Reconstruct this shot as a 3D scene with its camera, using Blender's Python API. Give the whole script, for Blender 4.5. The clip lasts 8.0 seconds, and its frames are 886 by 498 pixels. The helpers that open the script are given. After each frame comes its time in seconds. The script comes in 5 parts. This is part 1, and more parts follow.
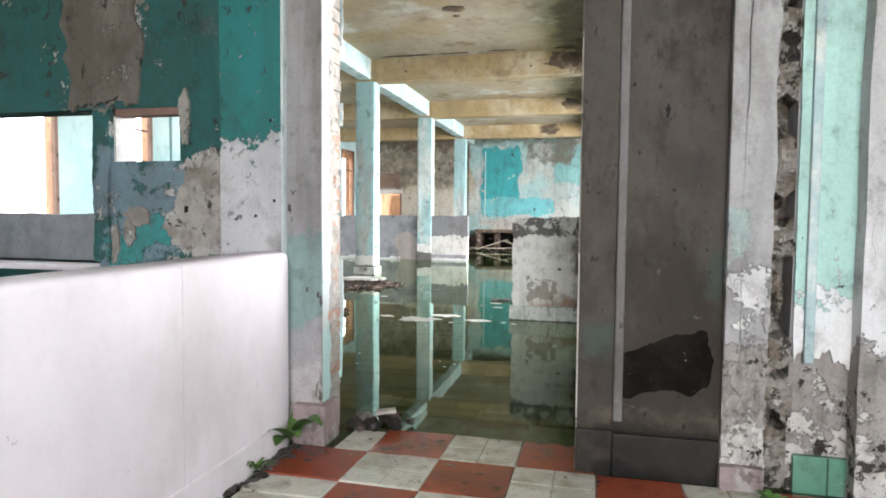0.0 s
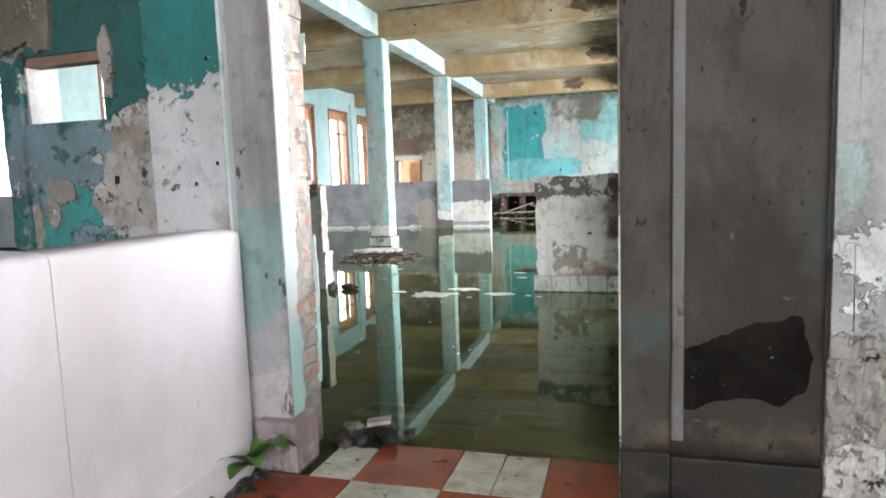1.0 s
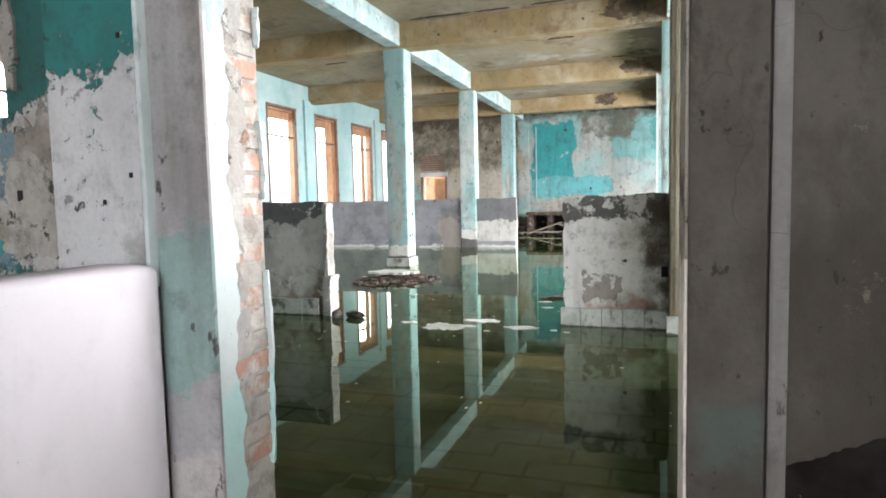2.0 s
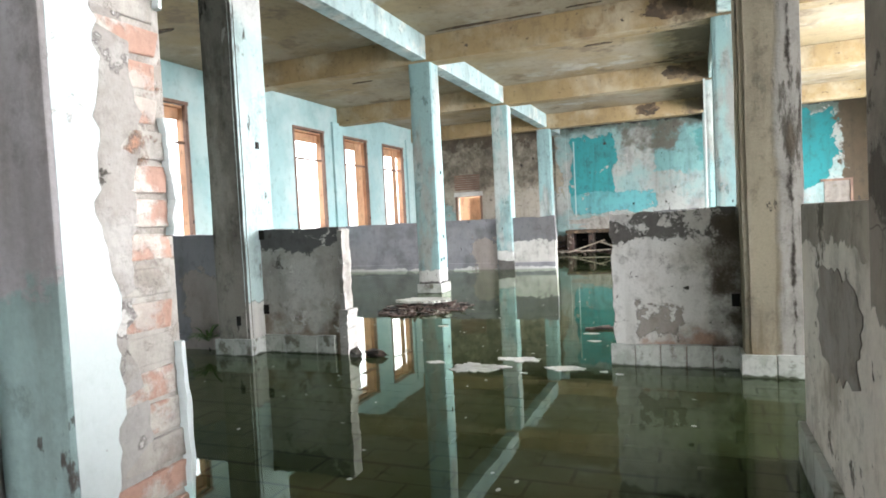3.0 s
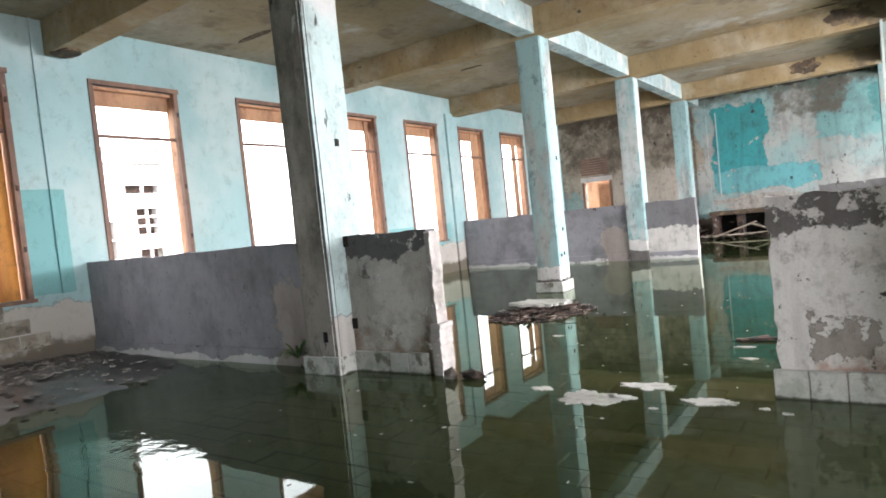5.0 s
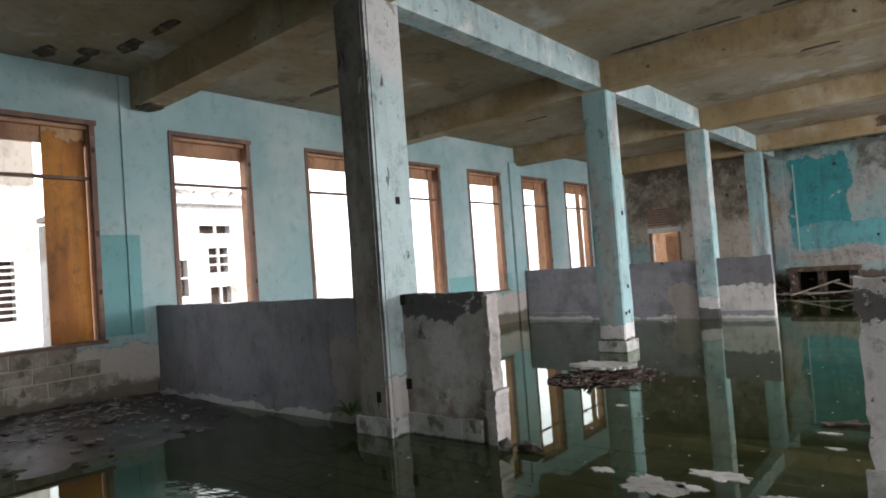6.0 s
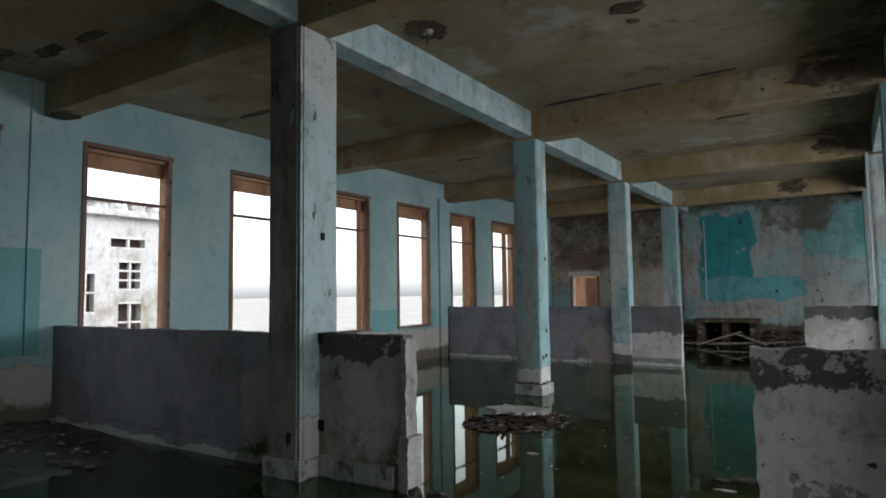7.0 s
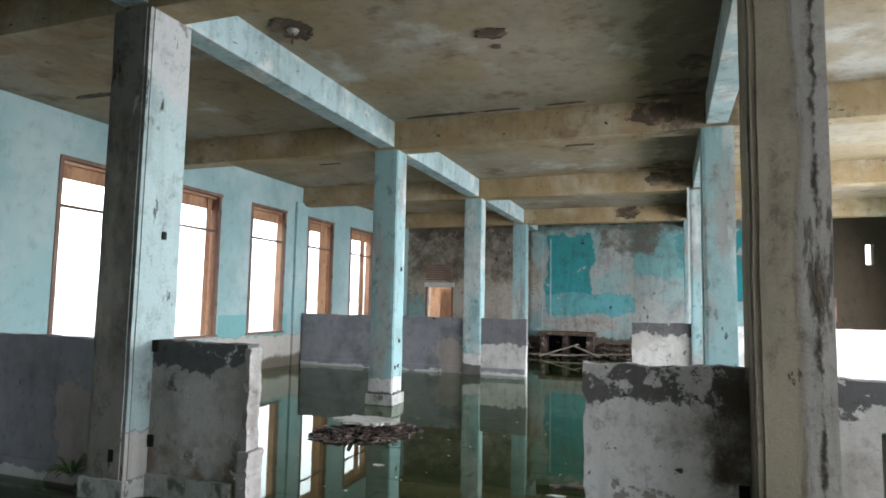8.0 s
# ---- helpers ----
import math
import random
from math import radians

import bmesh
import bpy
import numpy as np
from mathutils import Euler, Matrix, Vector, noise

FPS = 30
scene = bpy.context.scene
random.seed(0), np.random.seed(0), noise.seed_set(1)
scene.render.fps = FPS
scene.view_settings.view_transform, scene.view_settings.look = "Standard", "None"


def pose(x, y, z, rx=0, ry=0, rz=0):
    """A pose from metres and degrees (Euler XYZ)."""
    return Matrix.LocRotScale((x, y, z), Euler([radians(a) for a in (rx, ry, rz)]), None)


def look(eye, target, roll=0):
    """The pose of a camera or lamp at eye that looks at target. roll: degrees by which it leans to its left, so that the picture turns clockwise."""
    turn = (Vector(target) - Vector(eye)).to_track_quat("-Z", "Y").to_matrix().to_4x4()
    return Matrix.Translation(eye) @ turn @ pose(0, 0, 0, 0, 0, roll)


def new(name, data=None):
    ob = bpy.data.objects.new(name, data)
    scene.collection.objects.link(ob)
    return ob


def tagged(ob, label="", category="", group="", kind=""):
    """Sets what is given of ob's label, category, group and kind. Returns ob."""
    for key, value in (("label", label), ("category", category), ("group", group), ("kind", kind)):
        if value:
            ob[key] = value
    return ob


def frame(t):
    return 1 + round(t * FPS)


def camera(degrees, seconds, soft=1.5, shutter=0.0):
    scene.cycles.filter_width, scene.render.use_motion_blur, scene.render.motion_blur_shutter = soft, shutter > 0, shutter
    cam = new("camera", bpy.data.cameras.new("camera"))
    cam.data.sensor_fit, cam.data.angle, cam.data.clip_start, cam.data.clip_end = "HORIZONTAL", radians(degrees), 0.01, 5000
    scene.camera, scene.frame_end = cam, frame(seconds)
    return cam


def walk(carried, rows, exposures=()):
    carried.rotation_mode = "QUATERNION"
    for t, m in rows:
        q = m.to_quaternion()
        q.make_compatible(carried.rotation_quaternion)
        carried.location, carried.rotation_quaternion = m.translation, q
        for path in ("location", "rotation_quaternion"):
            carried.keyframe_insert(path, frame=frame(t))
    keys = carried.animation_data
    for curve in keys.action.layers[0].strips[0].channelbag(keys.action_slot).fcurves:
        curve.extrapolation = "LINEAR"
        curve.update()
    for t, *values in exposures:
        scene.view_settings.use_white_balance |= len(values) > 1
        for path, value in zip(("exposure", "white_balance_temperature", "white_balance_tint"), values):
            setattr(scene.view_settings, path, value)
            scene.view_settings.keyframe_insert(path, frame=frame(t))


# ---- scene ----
cam = camera(71.0, 8.0, soft=1.8)
PATH = [
    (0, (0.916, 0.2, 1.286), (0.452, 2.143, 1.181), 0.5),
    (0.5, (0.867, 0.602, 1.27), (0.408, 2.541, 1.1), -0.7),
    (1, (0.862, 1.022, 1.246), (0.313, 2.934, 1.035), -2.0),
    (1.5, (0.851, 1.395, 1.24), (0.252, 3.295, 1.064), -1.3),
    (2, (0.779, 1.773, 1.259), (0.144, 3.664, 1.105), -1.3),
    (2.2, (0.75, 1.935, 1.256), (0.059, 3.809, 1.15), -1.4),
    (3.3, (0.58, 2.745, 1.282), (-0.188, 4.59, 1.198), -3.4),
    (3.5, (0.569, 2.846, 1.273), (-0.227, 4.679, 1.184), -4.0),
    (4, (0.534, 3.152, 1.279), (-0.442, 4.896, 1.189), -3.8),
    (4.5, (0.485, 3.382, 1.283), (-0.554, 5.087, 1.171), -4.8),
    (5.8, (0.47, 3.696, 1.462), (-0.808, 5.234, 1.471), -5.4),
    (6, (0.445, 3.678, 1.498), (-0.832, 5.216, 1.564), -4.2),
    (6.5, (0.463, 3.687, 1.563), (-0.748, 5.274, 1.686), -1.8),
    (7, (0.469, 3.702, 1.626), (-0.614, 5.377, 1.773), -0.8),
    (7.5, (0.467, 3.731, 1.657), (-0.433, 5.508, 1.835), 0.5),
    (8, (0.485, 3.738, 1.654), (-0.194, 5.611, 1.826), 1.1),
]
EXPOSURES = [(0, 2.08, 6450, 10), (1.0, 2.0, 6400, 10), (1.5, 1.9, 6450, 10), (2.2, 1.84, 6450, 10), (3.5, 1.68, 6450, 12), (4.7, 1.6, 6550, 16), (5.8, 0.85, 6550, 16), (6.0, 0.4, 6550, 16),
             (6.5, -0.35, 6400, 13), (7.0, -0.62, 6200, 10), (7.5, 0.0, 6150, 10), (8.0, 0.74, 6150, 10)]
walk(cam, [(t, look(eye, target, roll)) for t, eye, target, roll in PATH], EXPOSURES)

# ---- world, sun, large lights ----
world = bpy.data.worlds.new("overcast")
world.use_nodes = True
scene.world = world
wn, wl = world.node_tree.nodes, world.node_tree.links
wn.clear()
sky = wn.new("ShaderNodeTexSky")
sky.sky_type, sky.sun_disc = "NISHITA", False
sky.sun_elevation, sky.sun_rotation = radians(48), radians(80)
sky.dust_density, sky.air_density = 2.0, 1.0
pale = wn.new("ShaderNodeHueSaturation")
pale.inputs["Saturation"].default_value = 0.2
pale.inputs["Value"].default_value = 4.6
bg = wn.new("ShaderNodeBackground")
bg.inputs["Strength"].default_value = 0.15
wout = wn.new("ShaderNodeOutputWorld")
wl.new(sky.outputs[0], pale.inputs["Color"])
wl.new(pale.outputs[0], bg.inputs["Color"])
wl.new(bg.outputs[0], wout.inputs["Surface"])

sun_data = bpy.data.lights.new("sun", "SUN")
sun_data.energy, sun_data.angle, sun_data.color = 1.2, radians(20), (1.0, 0.96, 0.9)
sun = new("sun", sun_data)
sun.matrix_world = look((30, 6, 24), (0, 0, 0))


def opening_lamp(x, y, z, w, h, towards, power):
    """An added area lamp in one opening, standing in for its daylight."""
    d = bpy.data.lights.new("daylight", "AREA")
    d.shape, d.size, d.size_y, d.energy, d.color = "RECTANGLE", w, h, power, (1.0, 0.975, 1.0)
    ob = new("daylight", d)
    ob.matrix_world = look((x, y, z), (x + towards[0], y + towards[1], z + towards[2]))


for yc, power in ((5.9, 130), (10.4, 230), (15.4, 480), (20.4, 310)):
    opening_lamp(6.85, yc, 2.3, 2.6 if yc < 6 else 3.6, 2.5, (-1, 0, -0.6), power)
# These two stand at unseen openings, added to brighten the entry.
opening_lamp(6.85, 0.9, 3.0, 1.4, 1.9, (-1, 0.1, -0.1), 8)
opening_lamp(2.1, -4.2, 2.6, 3.6, 2.6, (0, 1, 0), 70)

# ---- materials ----

def weathered(name, base, layers=(), rough=0.85, bump=0.35, grain=60.0, spec=0.3, vary=0.12, dirt=0.55):
    """Plaster, paint and stone: a base colour with noise at two scales, and ragged layers over it.
    layer: (colour, scale, cut, soft, options); options: z=(height, width, sign) ties the edge of a coat of paint to a
    height, box=(axis, u0, u1, z0, z1) to a painted field; squash stretches the noise upwards."""
    m = bpy.data.materials.new(name)
    m.use_nodes = True
    n, l = m.node_tree.nodes, m.node_tree.links
    n.clear()
    out = n.new("ShaderNodeOutputMaterial")
    bs = n.new("ShaderNodeBsdfPrincipled")
    l.new(bs.outputs[0], out.inputs[0])
    geo = n.new("ShaderNodeNewGeometry")
    sep = n.new("ShaderNodeSeparateXYZ")
    l.new(geo.outputs["Position"], sep.inputs[0])

    def math_node(op, a, b=None, clamp=False):
        k = n.new("ShaderNodeMath")
        k.operation, k.use_clamp = op, clamp
        for i, v in enumerate((a, b)):
            if v is None:
                continue
            if isinstance(v, (int, float)):
                k.inputs[i].default_value = v
            else:
                l.new(v, k.inputs[i])
        return k.outputs[0]

    def noise_node(scale, detail=6.0, squash=1.0, seed=0.0, rg=0.6):
        mp = n.new("ShaderNodeMapping")
        mp.inputs["Scale"].default_value = (1, 1, squash)
        mp.inputs["Location"].default_value = (seed * 3.7, seed * 1.9, seed * 5.3)
        l.new(geo.outputs["Position"], mp.inputs[0])
        t = n.new("ShaderNodeTexNoise")
        t.inputs["Scale"].default_value, t.inputs["Detail"].default_value = scale, detail
        t.inputs["Roughness"].default_value = rg
        l.new(mp.outputs[0], t.inputs["Vector"])
        return t.outputs["Fac"]

    def mix(fac, a, b):
        k = n.new("ShaderNodeMix")
        k.data_type = "RGBA"
        if isinstance(fac, (int, float)):
            k.inputs[0].default_value = fac
        else:
            l.new(fac, k.inputs[0])
        for i, v in ((6, a), (7, b)):
            if isinstance(v, tuple):
                k.inputs[i].default_value = (*v, 1)
            else:
                l.new(v, k.inputs[i])
        return k.outputs[2]

    def ramp(v, cut, soft):
        r = n.new("ShaderNodeMapRange")
        r.interpolation_type = "SMOOTHSTEP"
        r.inputs["From Min"].default_value, r.inputs["From Max"].default_value = cut - soft, cut + soft
        l.new(v, r.inputs["Value"])
        return r.outputs[0]

    big = noise_node(0.9, 5, 0.6, 1.0)
    col = mix(math_node("MULTIPLY", ramp(big, 0.52, 0.16), vary * 4, True), base, tuple(c * 0.72 for c in base))
    edge_sum = None
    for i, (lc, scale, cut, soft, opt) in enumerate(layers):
        v = noise_node(scale, 8, opt.get("squash", 1.0), 2.0 + i + opt.get("seed", 0), opt.get("rg", 0.62))
        if "z" in opt:
            h, w, sg = opt["z"]
            dz = math_node("MULTIPLY", math_node("SUBTRACT", sep.outputs[2], h), sg / w)
            v = math_node("ADD", v, dz)
        if "box" in opt:
            ax, u0, u1, z0, z1 = opt["box"]
            w = opt.get("w", 0.5)
            u, zz = sep.outputs["XYZ".index(ax)], sep.outputs[2]
            amp = opt.get("amp", 0.45 if w > 0.3 else 0.0)
            if amp:
                u = math_node("ADD", u, math_node("MULTIPLY", math_node("SUBTRACT", noise_node(opt.get("wander", 2.6), 9, 1.0, 30.0 + i, 0.68), 0.5), 2 * amp))
                zz = math_node("ADD", zz, math_node("MULTIPLY", math_node("SUBTRACT", noise_node(opt.get("wander", 2.6), 9, 1.0, 50.0 + i, 0.68), 0.5), 2 * amp))
            du = math_node("SUBTRACT", (u1 - u0) / 2, math_node("ABSOLUTE", math_node("SUBTRACT", u, (u0 + u1) / 2)))
            dz = math_node("SUBTRACT", (z1 - z0) / 2, math_node("ABSOLUTE", math_node("SUBTRACT", zz, (z0 + z1) / 2)))
            d = math_node("MINIMUM", math_node("DIVIDE", math_node("MINIMUM", du, dz), w), 0.45)
            v = math_node("ADD", v, d)
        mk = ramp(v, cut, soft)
        if "alpha" in opt:
            mk = math_node("MULTIPLY", mk, opt["alpha"])
        elif edge_sum is None:
            edge_sum = mk
        else:
            edge_sum = math_node("ADD", edge_sum, mk)
        col = mix(mk, col, lc)
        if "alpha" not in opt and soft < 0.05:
            # Sharp layer edges get a painted dark line, imitating the coat's thickness shade.
            rim_shade = math_node("MULTIPLY", math_node("MULTIPLY", mk, math_node("SUBTRACT", 1.0, mk)), 2.6)
            col = mix(rim_shade, col, mix(0.7, col, (0.03, 0.026, 0.022)))
    fine = noise_node(grain, 4, 1.0, 9.0, 0.7)
    speck = noise_node(7.0, 8, 0.8, 11.0, 0.75)
    col = mix(math_node("MULTIPLY", ramp(speck, 0.60, 0.10), dirt), col, mix(0.75, col, (0.03, 0.026, 0.02)))
    col = mix(math_node("MULTIPLY", ramp(fine, 0.55, 0.2), 0.4 * dirt), col, mix(0.6, col, (0.02, 0.02, 0.02)))
    if dirt > 0.3:
        streak = noise_node(5.0, 5, 0.10, 15.0, 0.6)
        col = mix(math_node("MULTIPLY", ramp(streak, 0.62, 0.10), dirt * 0.5), col, mix(0.8, col, (0.04, 0.033, 0.025)))
        cloud = noise_node(1.7, 7, 0.7, 21.0, 0.7)
        col = mix(math_node("MULTIPLY", ramp(cloud, 0.57, 0.09), dirt * 0.8), col, mix(0.62, col, (0.05, 0.042, 0.032)))
        shift = n.new("ShaderNodeTexNoise")
        shift.inputs["Scale"].default_value = 3.0
        l.new(geo.outputs["Position"], shift.inputs["Vector"])
        both = n.new("ShaderNodeVectorMath")
        both.operation = "ADD"
        l.new(geo.outputs["Position"], both.inputs[0])
        l.new(shift.outputs["Color"], both.inputs[1])
        vor = n.new("ShaderNodeTexVoronoi")
        vor.feature = "DISTANCE_TO_EDGE"
        vor.inputs["Scale"].default_value = 1.5
        l.new(both.outputs[0], vor.inputs["Vector"])
        thin = n.new("ShaderNodeMapRange")
        thin.inputs["From Min"].default_value, thin.inputs["From Max"].default_value = 0.0015, 0.005
        thin.inputs["To Min"].default_value, thin.inputs["To Max"].default_value = 1.0, 0.0
        l.new(vor.outputs["Distance"], thin.inputs["Value"])
        crack = math_node("MULTIPLY", thin.outputs[0], ramp(noise_node(0.8, 3, 1.0, 17.0), 0.62, 0.04))
        col = mix(math_node("MULTIPLY", crack, 0.55), col, (0.035, 0.03, 0.025))
    l.new(col, bs.inputs["Base Color"])
    bs.inputs["Roughness"].default_value = rough
    bs.inputs["Specular IOR Level"].default_value = spec
    hsum = math_node("ADD", math_node("MULTIPLY", fine, 0.25), math_node("MULTIPLY", speck, 0.6))
    if edge_sum is not None:
        hsum = math_node("ADD", hsum, math_node("MULTIPLY", edge_sum, 0.4))
    bp = n.new("ShaderNodeBump")
    bp.inputs["Strength"].default_value, bp.inputs["Distance"].default_value = bump, 0.012
    l.new(hsum, bp.inputs["Height"])
    l.new(bp.outputs[0], bs.inputs["Normal"])
    return m


PLASTER, WHITE, GREY, DARK = (0.42, 0.40, 0.37), (0.68, 0.68, 0.66), (0.12, 0.12, 0.122), (0.06, 0.055, 0.05)
AQUA = (0.36, 0.545, 0.56)

M_AQUA = weathered("aqua_paint", AQUA, [
    ((0.47, 0.60, 0.60), 0.6, 0.55, 0.12, {}),
    ((0.20, 0.44, 0.45), 2.0, 0.72, 0.02, {"box": ("Y", 7.22, 7.78, 0.9, 2.32), "w": 0.04, "seed": 3}),
    ((0.22, 0.46, 0.47), 2.0, 0.74, 0.02, {"box": ("Y", 14.7, 17.3, 0.4, 1.3), "w": 0.04, "seed": 5}),
    ((0.50, 0.48, 0.44), 3.6, 0.62, 0.03, {"z": (0.86, 0.55, -1.0), "rg": 0.72}),
    ((0.16, 0.14, 0.11), 2.2, 0.80, 0.12, {"z": (0.45, 0.6, -1.0), "rg": 0.7}),
    (DARK, 9.0, 0.74, 0.02, {"squash": 0.4})], bump=0.2, dirt=0.28)
M_BEAM = weathered("aqua_beam_paint", (0.42, 0.56, 0.57), [
    ((0.60, 0.66, 0.62), 1.7, 0.56, 0.06, {}), (DARK, 6.0, 0.68, 0.03, {"squash": 2.5})], bump=0.3)
M_COLUMN = weathered("worn_column_paint", (0.42, 0.54, 0.54), [
    ((0.50, 0.52, 0.51), 1.3, 0.86, 0.08, {"z": (2.9, 1.6, 1.0), "squash": 0.5}),
    ((0.33, 0.31, 0.27), 2.6, 0.64, 0.03, {"squash": 0.5}),
    ((0.50, 0.49, 0.46), 2.0, 0.95, 0.04, {"z": (0.75, 0.5, -1.0)}),
    (DARK, 7.0, 0.66, 0.03, {"squash": 0.35})], bump=0.6)
M_COLUMN_FRONT = weathered("grimy_column_plaster", (0.27, 0.255, 0.225), [
    ((0.36, 0.34, 0.30), 1.4, 0.54, 0.06, {"squash": 0.4}), ((0.13, 0.115, 0.09), 1.8, 0.54, 0.07, {"squash": 0.25, "seed": 6}),
    ((0.045, 0.04, 0.035), 4.0, 0.62, 0.03, {"squash": 0.3, "seed": 3, "rg": 0.7}), ((0.46, 0.45, 0.42), 5.0, 0.66, 0.015, {"squash": 0.5, "seed": 9})], bump=0.8, dirt=0.7)
M_COLUMN_BEIGE = weathered("beige_column_plaster", (0.36, 0.32, 0.24), [
    ((0.42, 0.40, 0.36), 0.9, 0.55, 0.06, {"squash": 0.2}), ((0.23, 0.18, 0.11), 2.2, 0.56, 0.07, {"squash": 0.12, "seed": 4}),
    ((0.40, 0.385, 0.355), 1.5, 0.68, 0.16, {"box": ("X", 1.16, 1.7, -1.0, 6.0), "w": 0.16, "amp": 0.012, "wander": 5.0, "seed": 7}),
    ((0.055, 0.048, 0.04), 6.0, 0.78, 0.09, {"box": ("X", 1.23, 1.325, -1.0, 6.0), "w": 0.16, "amp": 0.05, "wander": 5.0, "seed": 8, "squash": 0.5, "rg": 0.72}),
    ((0.12, 0.10, 0.075), 3.0, 0.64, 0.04, {"squash": 0.2, "seed": 13, "rg": 0.7}),
    ((0.045, 0.04, 0.035), 6.0, 0.67, 0.02, {"squash": 0.4, "seed": 5, "rg": 0.74})], bump=0.8, dirt=0.6)
M_COLUMN_AQUA = weathered("aqua_column_paint", (0.31, 0.48, 0.49), [
    ((0.33, 0.35, 0.33), 1.6, 0.56, 0.06, {"squash": 0.3, "seed": 5}),
    ((0.50, 0.56, 0.55), 1.3, 0.56, 0.05, {"squash": 0.35}),
    ((0.24, 0.40, 0.41), 3.0, 0.63, 0.03, {"squash": 0.5, "seed": 14, "rg": 0.7}),
    ((0.60, 0.60, 0.58), 2.4, 0.92, 0.02, {"z": (0.62, 0.4, -1.0), "rg": 0.7}),
    ((0.13, 0.125, 0.12), 3.0, 1.05, 0.03, {"z": (0.36, 0.25, -1.0), "rg": 0.7, "seed": 3}),
    (DARK, 9.0, 0.68, 0.02, {"squash": 0.4})], bump=0.4)
M_CEIL = weathered("stained_ceiling_plaster", (0.41, 0.355, 0.27), [
    ((0.35, 0.275, 0.165), 0.45, 0.52, 0.10, {}), ((0.24, 0.19, 0.13), 1.3, 0.62, 0.06, {}),
    ((0.52, 0.50, 0.45), 0.7, 0.62, 0.06, {"seed": 4}),
    ((0.10, 0.08, 0.06), 2.0, 0.70, 0.04, {"seed": 9, "rg": 0.7}),
    ((0.16, 0.13, 0.09), 1.5, 0.80, 0.16, {"box": ("X", 0.0, 1.9, 3.9, 5.4), "w": 0.9, "amp": 0.5, "wander": 1.2, "seed": 23, "rg": 0.7})], bump=0.35, dirt=0.38)
M_OCHRE = weathered("ochre_beam_paint", (0.36, 0.265, 0.14), [
    ((0.46, 0.39, 0.275), 0.9, 0.54, 0.10, {}), ((0.30, 0.22, 0.13), 1.8, 0.64, 0.05, {}), (DARK, 5.0, 0.68, 0.03, {"squash": 2.0}),
    ((0.15, 0.115, 0.075), 1.8, 0.84, 0.14, {"box": ("X", 0.2, 1.7, 3.9, 5.4), "w": 0.8, "amp": 0.4, "wander": 1.6, "seed": 23, "rg": 0.72})], bump=0.35, dirt=0.4)
M_PARAPET = weathered("grey_dado_over_plaster", (0.58, 0.57, 0.54), [
    (PLASTER, 1.3, 0.55, 0.05, {}), ((0.24, 0.19, 0.14), 1.5, 0.54, 0.08, {"z": (0.35, 3.0, -1.0)}),
    (GREY, 3.2, 0.60, 0.02, {"z": (1.0, 0.65, 1.0), "rg": 0.72}),
    ((0.09, 0.08, 0.07), 2.6, 0.64, 0.04, {"rg": 0.74, "seed": 7}),
    ((0.60, 0.59, 0.56), 5.5, 0.62, 0.012, {"rg": 0.74}), (DARK, 8.0, 0.69, 0.02, {"squash": 0.4})], bump=0.6)
M_PARAPET_RIGHT = weathered("dark_band_over_white_plaster", (0.70, 0.69, 0.67), [
    ((0.54, 0.52, 0.49), 1.6, 0.57, 0.06, {}),
    ((0.40, 0.27, 0.21), 1.8, 0.60, 0.06, {"z": (0.25, 1.6, -1.0), "seed": 2}),
    ((0.33, 0.30, 0.27), 2.4, 0.80, 0.02, {"box": ("X", 0.0, 0.62, 0.2, 0.55), "w": 0.35, "rg": 0.7, "seed": 4}),
    ((0.13, 0.125, 0.12), 3.4, 0.58, 0.02, {"z": (0.98, 0.6, 1.0), "rg": 0.74, "seed": 1}),
    ((0.58, 0.57, 0.55), 6.0, 0.60, 0.012, {"z": (0.9, 3.0, 1.0), "rg": 0.76, "seed": 8}),
    ((0.085, 0.07, 0.05), 3.0, 0.80, 0.22, {"box": ("X", 0.58, 1.6, -0.1, 1.6), "w": 0.7, "rg": 0.72, "seed": 5}),
    ((0.06, 0.055, 0.05), 7.0, 0.64, 0.015, {"rg": 0.76, "seed": 3})], bump=0.8, dirt=0.6)
M_PARAPET_GREY = weathered("slate_grey_dado", (0.27, 0.273, 0.30), [
    ((0.30, 0.302, 0.33), 0.8, 0.52, 0.1, {}), ((0.17, 0.17, 0.185), 1.4, 0.60, 0.12, {"seed": 4}),
    ((0.58, 0.58, 0.57), 1.6, 0.80, 0.015, {"z": (0.22, 0.5, -1.0), "rg": 0.70}),
    ((0.34, 0.30, 0.28), 1.6, 0.66, 0.02, {"box": ("X", -4.85, -4.0, -0.2, 0.85), "w": 0.5, "rg": 0.72, "seed": 7}),
    ((0.36, 0.34, 0.31), 3.0, 0.70, 0.012, {"rg": 0.74}), ((0.05, 0.047, 0.043), 7.0, 0.66, 0.015, {"squash": 0.6, "rg": 0.74, "seed": 3})], bump=0.5, dirt=0.34)
M_PARAPET_MIX = weathered("grey_and_white_dado", (0.62, 0.61, 0.58), [
    ((0.18, 0.18, 0.19), 2.4, 0.52, 0.02, {"z": (0.70, 0.5, 1.0)}), (DARK, 8.0, 0.70, 0.02, {})], bump=0.4)
